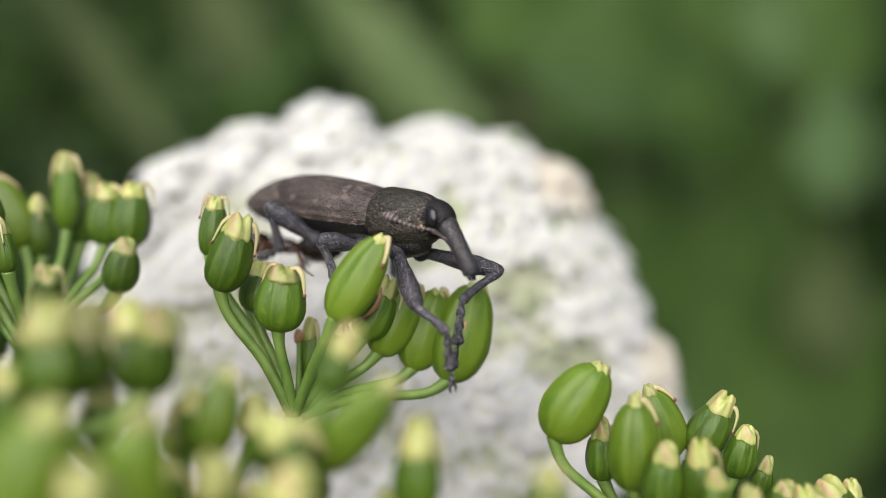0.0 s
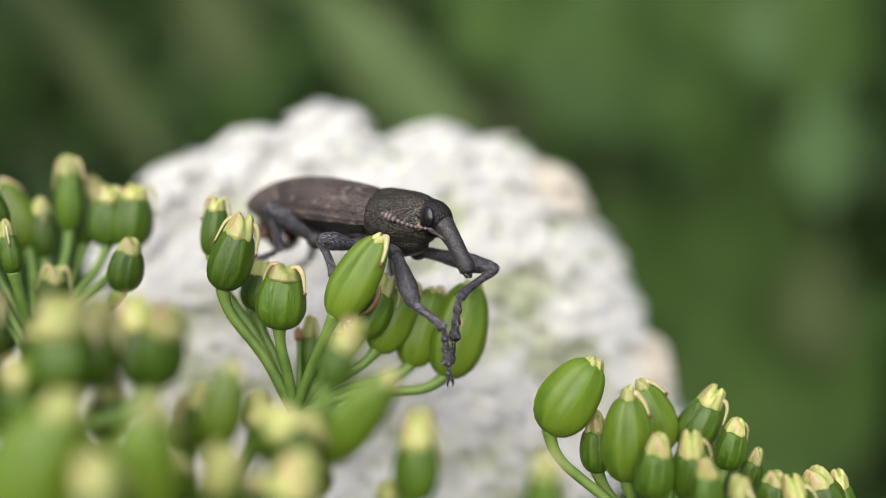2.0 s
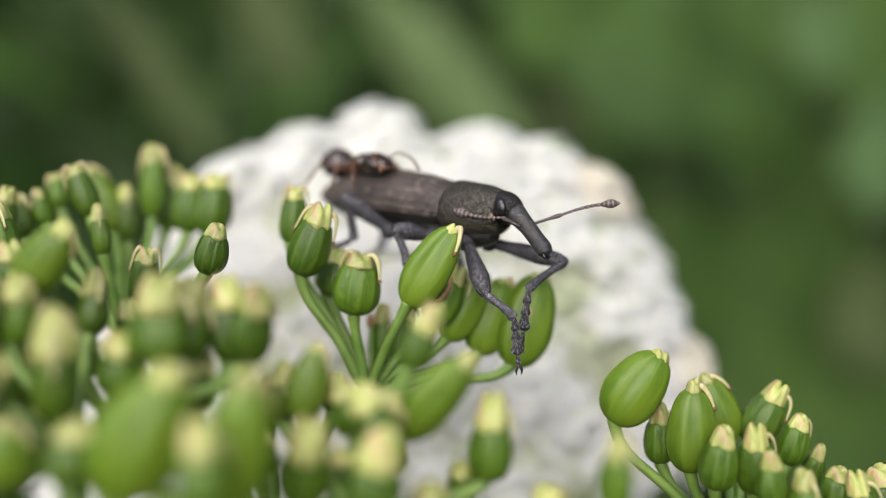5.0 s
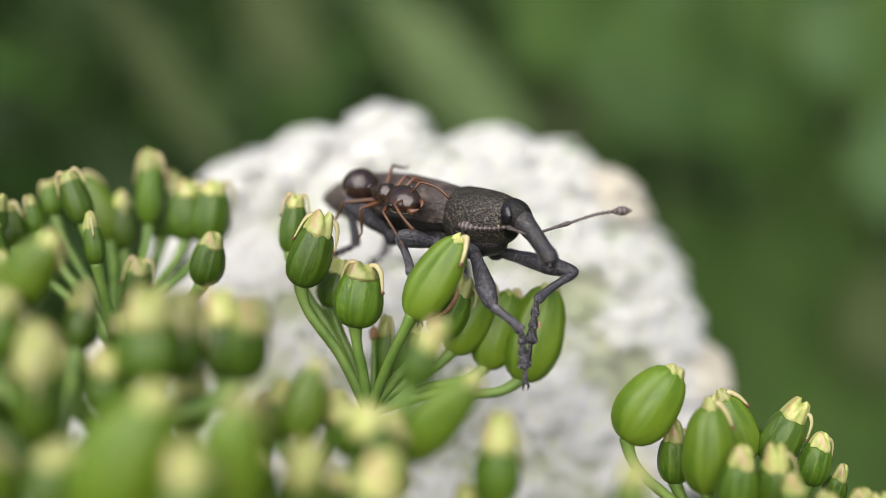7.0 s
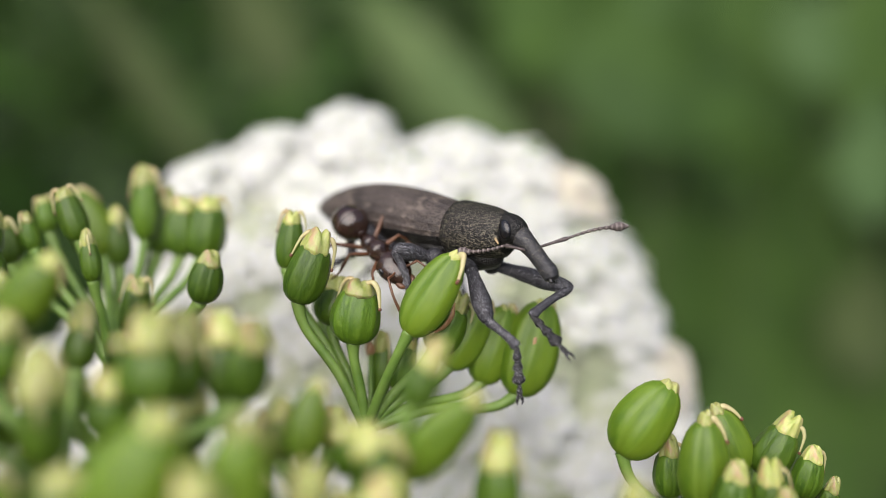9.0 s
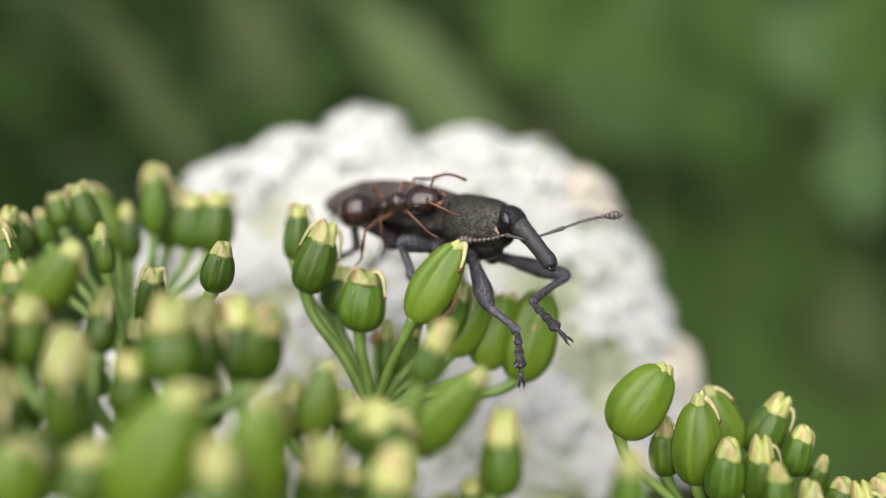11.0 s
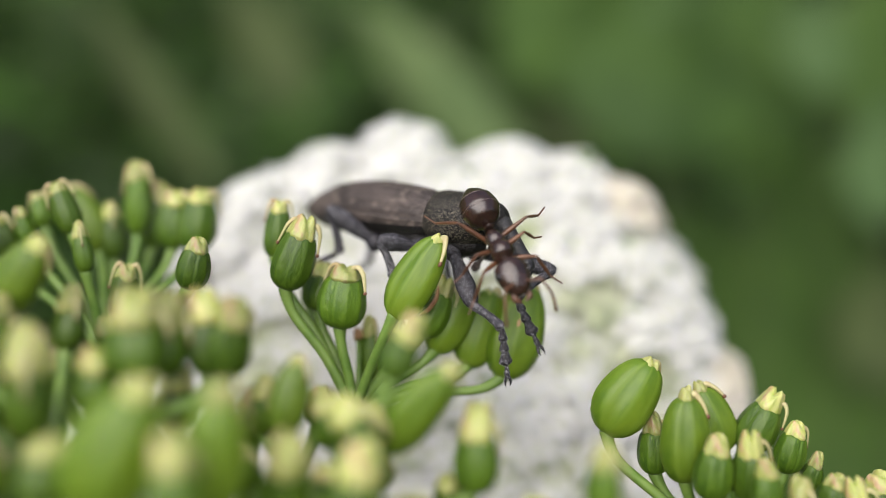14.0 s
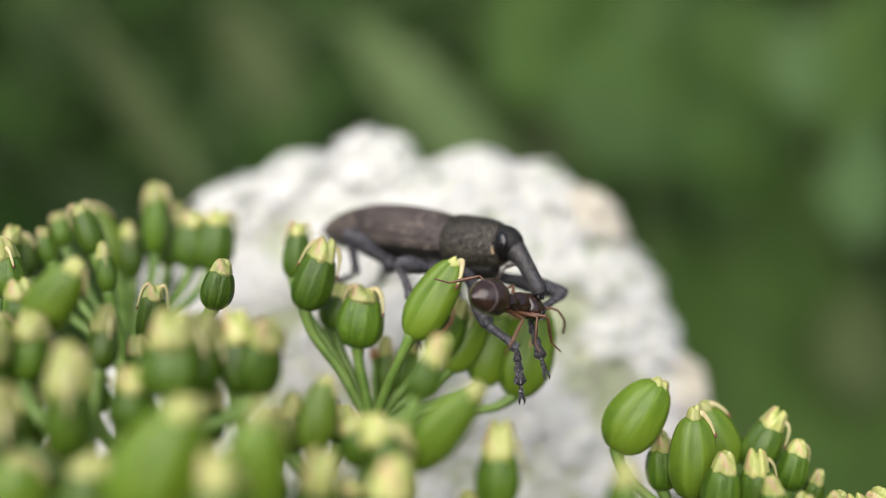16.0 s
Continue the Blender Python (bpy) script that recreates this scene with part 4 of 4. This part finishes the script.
# ---- the ant ----
def make_ant():
    a = thing("ant", (-6, 42, 0), "shiny dark brown ant with reddish legs", "ant")
    part("mesosoma", loft([(-0.66, -0.05, 0.11, 0.11, 0.11), (-0.55, 0.00, 0.24, 0.23, 0.24), (-0.30, 0.06, 0.31, 0.29, 0.31), (-0.08, 0.06, 0.29, 0.26, 0.31), (0.12, 0.09, 0.36, 0.38, 0.33), (0.38, 0.10, 0.40, 0.40, 0.34), (0.58, 0.07, 0.24, 0.23, 0.22), (0.70, 0.05, 0.13, 0.14, 0.13)], 22), ANT_DARK, a)
    part("petiole", Shape().ball((-0.72, 0, 0.04), (0.08, 0.18, 0.26), lump=0.1).tube([(-0.6, 0, -0.06), (-0.86, 0, -0.06)], [0.1, 0.1]), ANT_DARK, a)
    belly = [(-0.78, -0.02, 0.08, 0.08, 0.08), (-0.86, 0.0, 0.3, 0.3, 0.26), (-1.02, 0.04, 0.5, 0.5, 0.42), (-1.3, 0.06, 0.61, 0.59, 0.52), (-1.36, 0.06, 0.6, 0.58, 0.51), (-1.42, 0.06, 0.62, 0.6, 0.53), (-1.75, 0.04, 0.55, 0.52, 0.47), (-1.8, 0.035, 0.52, 0.49, 0.45), (-2.05, 0.0, 0.33, 0.31, 0.3), (-2.24, -0.05, 0.12, 0.12, 0.12), (-2.3, -0.06, 0.03, 0.03, 0.03)]
    belly = [(-0.78 + (x + 0.78) * 1.1, z, w * 1.08, r * 1.08, d * 1.08) for x, z, w, r, d in belly]
    gaster = part("gaster", loft(belly, 32), ANT_DARK, a, "large glossy dark brown abdomen", at=(-0.78, 0, 0))
    for x, z, w, r, d in (belly[4], belly[7]):
        ring = [(x + 0.78, 0.99 * w * math.cos(q * 0.19635), z + 0.99 * (r if math.sin(q * 0.19635) > 0 else d) * math.sin(q * 0.19635)) for q in range(33)]
        part("segment_edge", Shape().tube(ring, [0.011] * 33, sides=5, steps=1), RING, gaster, "pale edge between two segments")
    neck = Vector((0.68, 0, 0.05))
    head = part("head", loft([(0.62, 0.05, 0.17, 0.15, 0.15), (0.67, 0.05, 0.35, 0.33, 0.28), (0.83, 0.05, 0.52, 0.43, 0.38), (1.13, 0.04, 0.57, 0.46, 0.40), (1.45, 0.02, 0.52, 0.40, 0.35), (1.72, 0.00, 0.38, 0.28, 0.27), (1.87, -0.02, 0.21, 0.15, 0.15)], 28), ANT_DARK, a, at=neck)
    for s in (-1, 1):
        part("eye", Shape().ball(Vector((1.16, s * 0.5, 0.17)) - neck, (0.15, 0.08, 0.14), rings=8, sides=10), EYE_BLACK, head)
        part("mandible", Shape().tube([Vector((1.62, s * 0.24, -0.06)) - neck, Vector((1.92, s * 0.25, -0.08)) - neck, Vector((2.08, s * 0.05, -0.1)) - neck], [0.09, 0.11, 0.03], sides=8), ANT_LEG, head)
        root = Vector((1.52, s * 0.16, 0.24)) - neck
        elbow = root + Vector((0.24, s * 0.44, 0.24))
        feel = Shape().tube([root, root.lerp(elbow, 0.5) + Vector((0.05, 0, 0.03)), elbow], [0.045, 0.04, 0.048], sides=8)
        feel.tube([elbow, elbow + Vector((0.5, s * 0.2, -0.24)), elbow + Vector((0.9, s * 0.25, -0.68))], [0.036, 0.045, 0.055], sides=8)
        part("antenna", feel, ANT_LEG, head, at=root)
        for x, reach, swing in ((0.42, 1.35, 0.9), (0.02, 1.45, 0.1), (-0.36, 1.8, -1.0)):
            hip = Vector((x, s * 0.18, -0.16))
            knee = hip + Vector((swing * 0.5, s * reach * 0.55, 0.36))
            ankle = knee + Vector((swing * 0.5, s * reach * 0.3, -0.75))
            toe = ankle + Vector((swing * 0.4, s * 0.3, -0.14))
            leg = part("leg", Shape().tube([hip, hip.lerp(knee, 0.1), hip.lerp(knee, 0.5), knee], [0.11, 0.075, 0.085, 0.045], sides=9), ANT_LEG, a, at=hip)
            part("tibia", Shape().tube([knee - hip, (knee - hip).lerp(ankle - hip, 0.55), ankle - hip], [0.042, 0.058, 0.036], sides=8).tube([ankle - hip, (ankle - hip).lerp(toe - hip, 0.5), toe - hip], [0.036, 0.03, 0.028], sides=7), ANT_LEG, leg, at=knee - hip)
    a.scale = (1.2, 1.2, 1.2)
    return a


make_ground()
make_meadow()
make_hedge()
make_leaves()
make_umbel()
white = make_white_umbel()
weevil = make_weevil()
ant = make_ant()


def motions():
    # the ant: seconds; its middle; the way it heads; its up
    rows = [
        (0.00, -7.17, 41.63, 0.10, -0.93, 0.36, 0.06, 0, 0, 1),
        (0.50, -7.32, 41.63, 0.18, -0.93, 0.36, 0.06, 0, 0, 1),
        (1.00, -7.84, 41.63, 0.21, -0.93, 0.36, 0.06, 0, 0, 1),
        (1.50, -7.76, 41.63, 0.08, -0.93, 0.36, 0.06, 0, 0, 1),
        (2.00, -7.75, 43.50, 0.99, -0.34, 0.91, 0.24, -0.3, -0.3, 1),
        (2.50, -8.71, 42.40, 1.95, -0.35, -0.93, 0.11, -0.3, -0.3, 0.9),
        (3.00, -8.89, 43.20, 2.46, -0.49, -0.82, -0.28, -0.3, 0.1, 1),
        (3.50, -8.58, 43.00, 2.68, -0.47, -0.86, -0.18, -0.3, 0.1, 1),
        (3.75, -8.89, 42.80, 2.99, -0.06, -0.97, -0.22, -0.2, 0.2, 1),
        (4.00, -8.84, 42.00, 2.93, 0.49, -0.86, 0.13, -0.2, 0.1, 1),
        (4.50, -7.23, 40.50, 3.39, 0.57, -0.82, -0.01, 0, 0.1, 1),
        (4.70, -7.01, 40.40, 3.36, 0.66, -0.75, -0.01, 0, 0, 1),
        (5.60, -6.73, 40.70, 3.31, 0.66, -0.73, -0.18, 0, -0.6, 1),
        (6.80, -5.87, 38.00, 2.21, 0.65, -0.73, -0.22, 0.1, -1, 0.5),
        (7.00, -5.62, 38.00, 2.20, 0.64, -0.73, -0.22, 0.1, -1, 0.5),
        (7.50, -5.65, 38.00, 1.73, 0.48, -0.62, -0.62, 0.2, -1, 0.4),
        (8.00, -5.53, 37.70, 1.31, 0.36, -0.49, -0.79, 0.2, -1, 0.3),
        (8.50, -5.56, 38.00, 1.31, 0.45, -0.59, -0.67, 0.2, -1, 0.3),
        (9.20, -5.92, 38.00, 0.49, 0.71, -0.45, -0.54, 0.2, -1, 0.5),
        (10.30, -5.51, 37.70, 1.44, 0.87, -0.47, -0.16, 0.1, -1, 0.5),
        (11.30, -4.90, 37.40, 2.17, 0.89, -0.42, 0.18, 0, -0.8, 0.7),
        (11.50, -4.72, 37.40, 2.16, 0.89, -0.42, 0.15, 0, -0.8, 0.7),
        (12.00, -4.89, 37.10, 1.58, 0.83, -0.53, 0.16, 0, -1, 0.4),
        (12.50, -4.62, 37.10, 2.16, 0.84, -0.42, 0.34, -0.2, -0.7, 0.8),
        (12.75, -3.01, 36.80, 2.72, 0.81, -0.59, 0.01, 0, -0.3, 1),
        (13.00, -0.98, 35.90, 2.62, 0.81, -0.52, -0.27, 0.1, -0.2, 1),
        (13.30, -0.77, 35.00, 2.13, 0.70, -0.56, -0.44, 0.3, -0.5, 0.8),
        (13.50, 0.20, 34.40, 0.80, 0.50, -0.54, -0.68, 0.4, -1, 0.15),
        (14.00, -0.02, 34.20, 0.02, 0.38, -0.42, -0.78, 0.25, -1, 0.3),
        (14.50, -0.05, 34.20, -0.75, 0.50, -0.45, -0.68, 0.3, -1, 0.3),
        (15.00, 0.16, 34.50, -1.36, 0.57, 0.80, -0.20, 0.2, -0.8, 0.6),
        (15.50, -0.02, 34.60, -1.02, 0.59, 0.81, 0.02, 0.1, -0.7, 0.7),
        (16.00, -0.05, 34.60, -1.36, 0.55, 0.83, -0.13, 0.1, -0.7, 0.7),
    ]
    walk(ant, [(t, BASE @ framed(r[0:3], r[3:6], r[6:9])) for t, *r in rows])
    # its legs step while it runs
    legs = [o for o in ant.children if o.name.startswith("leg")]
    for k, leg in enumerate(legs):
        home = leg.matrix_basis.copy()
        steps = []
        for n in range(65):
            t = n * 0.25
            stride = 16 if t < 5 or 6 < t < 9.3 or 10.5 < t < 14.6 else 5
            steps.append((t, home @ pose(0, 0, 0, 7 * math.sin(4.1 * n + k), 0, stride * math.sin(2.3 * n + 3.14 * (k % 2) + k))))
        walk(leg, steps)
    # the white umbel sways: seconds, millimetres to the right and up
    sway = [
        (0.0, -0.00, -0.00),
        (0.5, 0.53, -0.43),
        (1.0, 0.50, -0.38),
        (1.5, 0.35, -0.30),
        (2.0, 0.18, -0.13),
        (2.5, -0.56, 0.05),
        (3.0, -0.86, 0.07),
        (3.5, -1.41, -0.01),
        (4.0, -1.49, -0.09),
        (4.5, -0.94, -0.34),
        (7.0, -0.58, -0.19),
        (7.5, -0.75, -0.14),
        (8.0, -1.71, 0.21),
        (8.5, -1.85, 0.40),
        (9.0, -2.15, 0.51),
        (11.5, -1.13, 0.25),
        (12.0, -0.99, 0.14),
        (12.5, -1.48, 0.23),
        (13.0, -1.41, 0.14),
        (13.5, 0.55, -0.36),
        (14.0, 1.23, -0.50),
        (14.5, 0.53, -0.21),
        (15.0, 0.79, -0.38),
        (15.5, 0.29, -0.28),
        (16.0, -0.87, 0.24),
    ]
    rest = white.matrix_world.copy()
    walk(white, [(t, BASE @ Matrix.Translation((1.10 * x * MM, 0, 1.10 * z * MM)) @ BASE.inverted() @ rest) for t, x, z in sway])
    # the weevil dips its fore end a little, lifts its snout, and moves both feelers and one forefoot
    home = weevil.matrix_world.copy()
    walk(weevil, [(t, home @ pose(0, 0, a * 0.09 * MM, 0, a, 0)) for t, a in ((0, 0), (4.7, 0), (7, 0.8), (8, 2.0), (9.2, 2.0), (11.3, 1.6), (12.8, 1.2), (14, 0), (16, 0))])
    head = [o for o in weevil.children if o.name.startswith("head")][0]
    home = head.matrix_basis.copy()
    walk(head, [(t, home @ pose(0, 0, 0, 0, a, c)) for t, a, c in ((0, 0, 0), (3.8, 0, 0), (4.5, -10, 0), (7, -12, -6), (7.5, -12, 0), (8.5, -13, 0), (9.2, -13, 0), (11.3, -13, 0), (13, -12, 0), (13.6, -10, 0), (14, -3, 0), (16, -1, 0))])
    near, far = [o for o in head.children if o.name.startswith("antenna")]
    home_near, home_far = near.matrix_basis.copy(), far.matrix_basis.copy()
    walk(near, [(t, home_near @ pose(0, 0, 0, 0, a, c)) for t, a, c in ((0, 0, 0), (4.7, 0, 0), (7, -6, 0), (7.5, -16, 0), (9.2, -16, 0), (11.3, -14, 0), (11.8, -22, -10), (12.2, -55, -45), (13, -50, -50), (16, -50, -50))])
    walk(far, [(t, home_far @ pose(0, 0, 0, 0, a, c)) for t, a, c in ((0, -165, 0), (3.95, -165, 0), (4.15, -85, 0), (4.35, 0, 0), (8.8, 0, 0), (13.2, -1, 0), (13.3, 0, 8), (13.5, 3, 42), (13.65, -45, 55), (13.8, -105, 30), (14, -165, 0), (16, -165, 0))])
    foot = LEGS[1][2]
    home = foot.matrix_basis.copy()
    walk(foot, [(t, home @ pose(0, 0, 0, 0, a, 0)) for t, a in ((0, 0), (7.9, 0), (8.15, -30), (8.4, -58), (13.4, -55), (14, -37), (16, -27))])


motions()
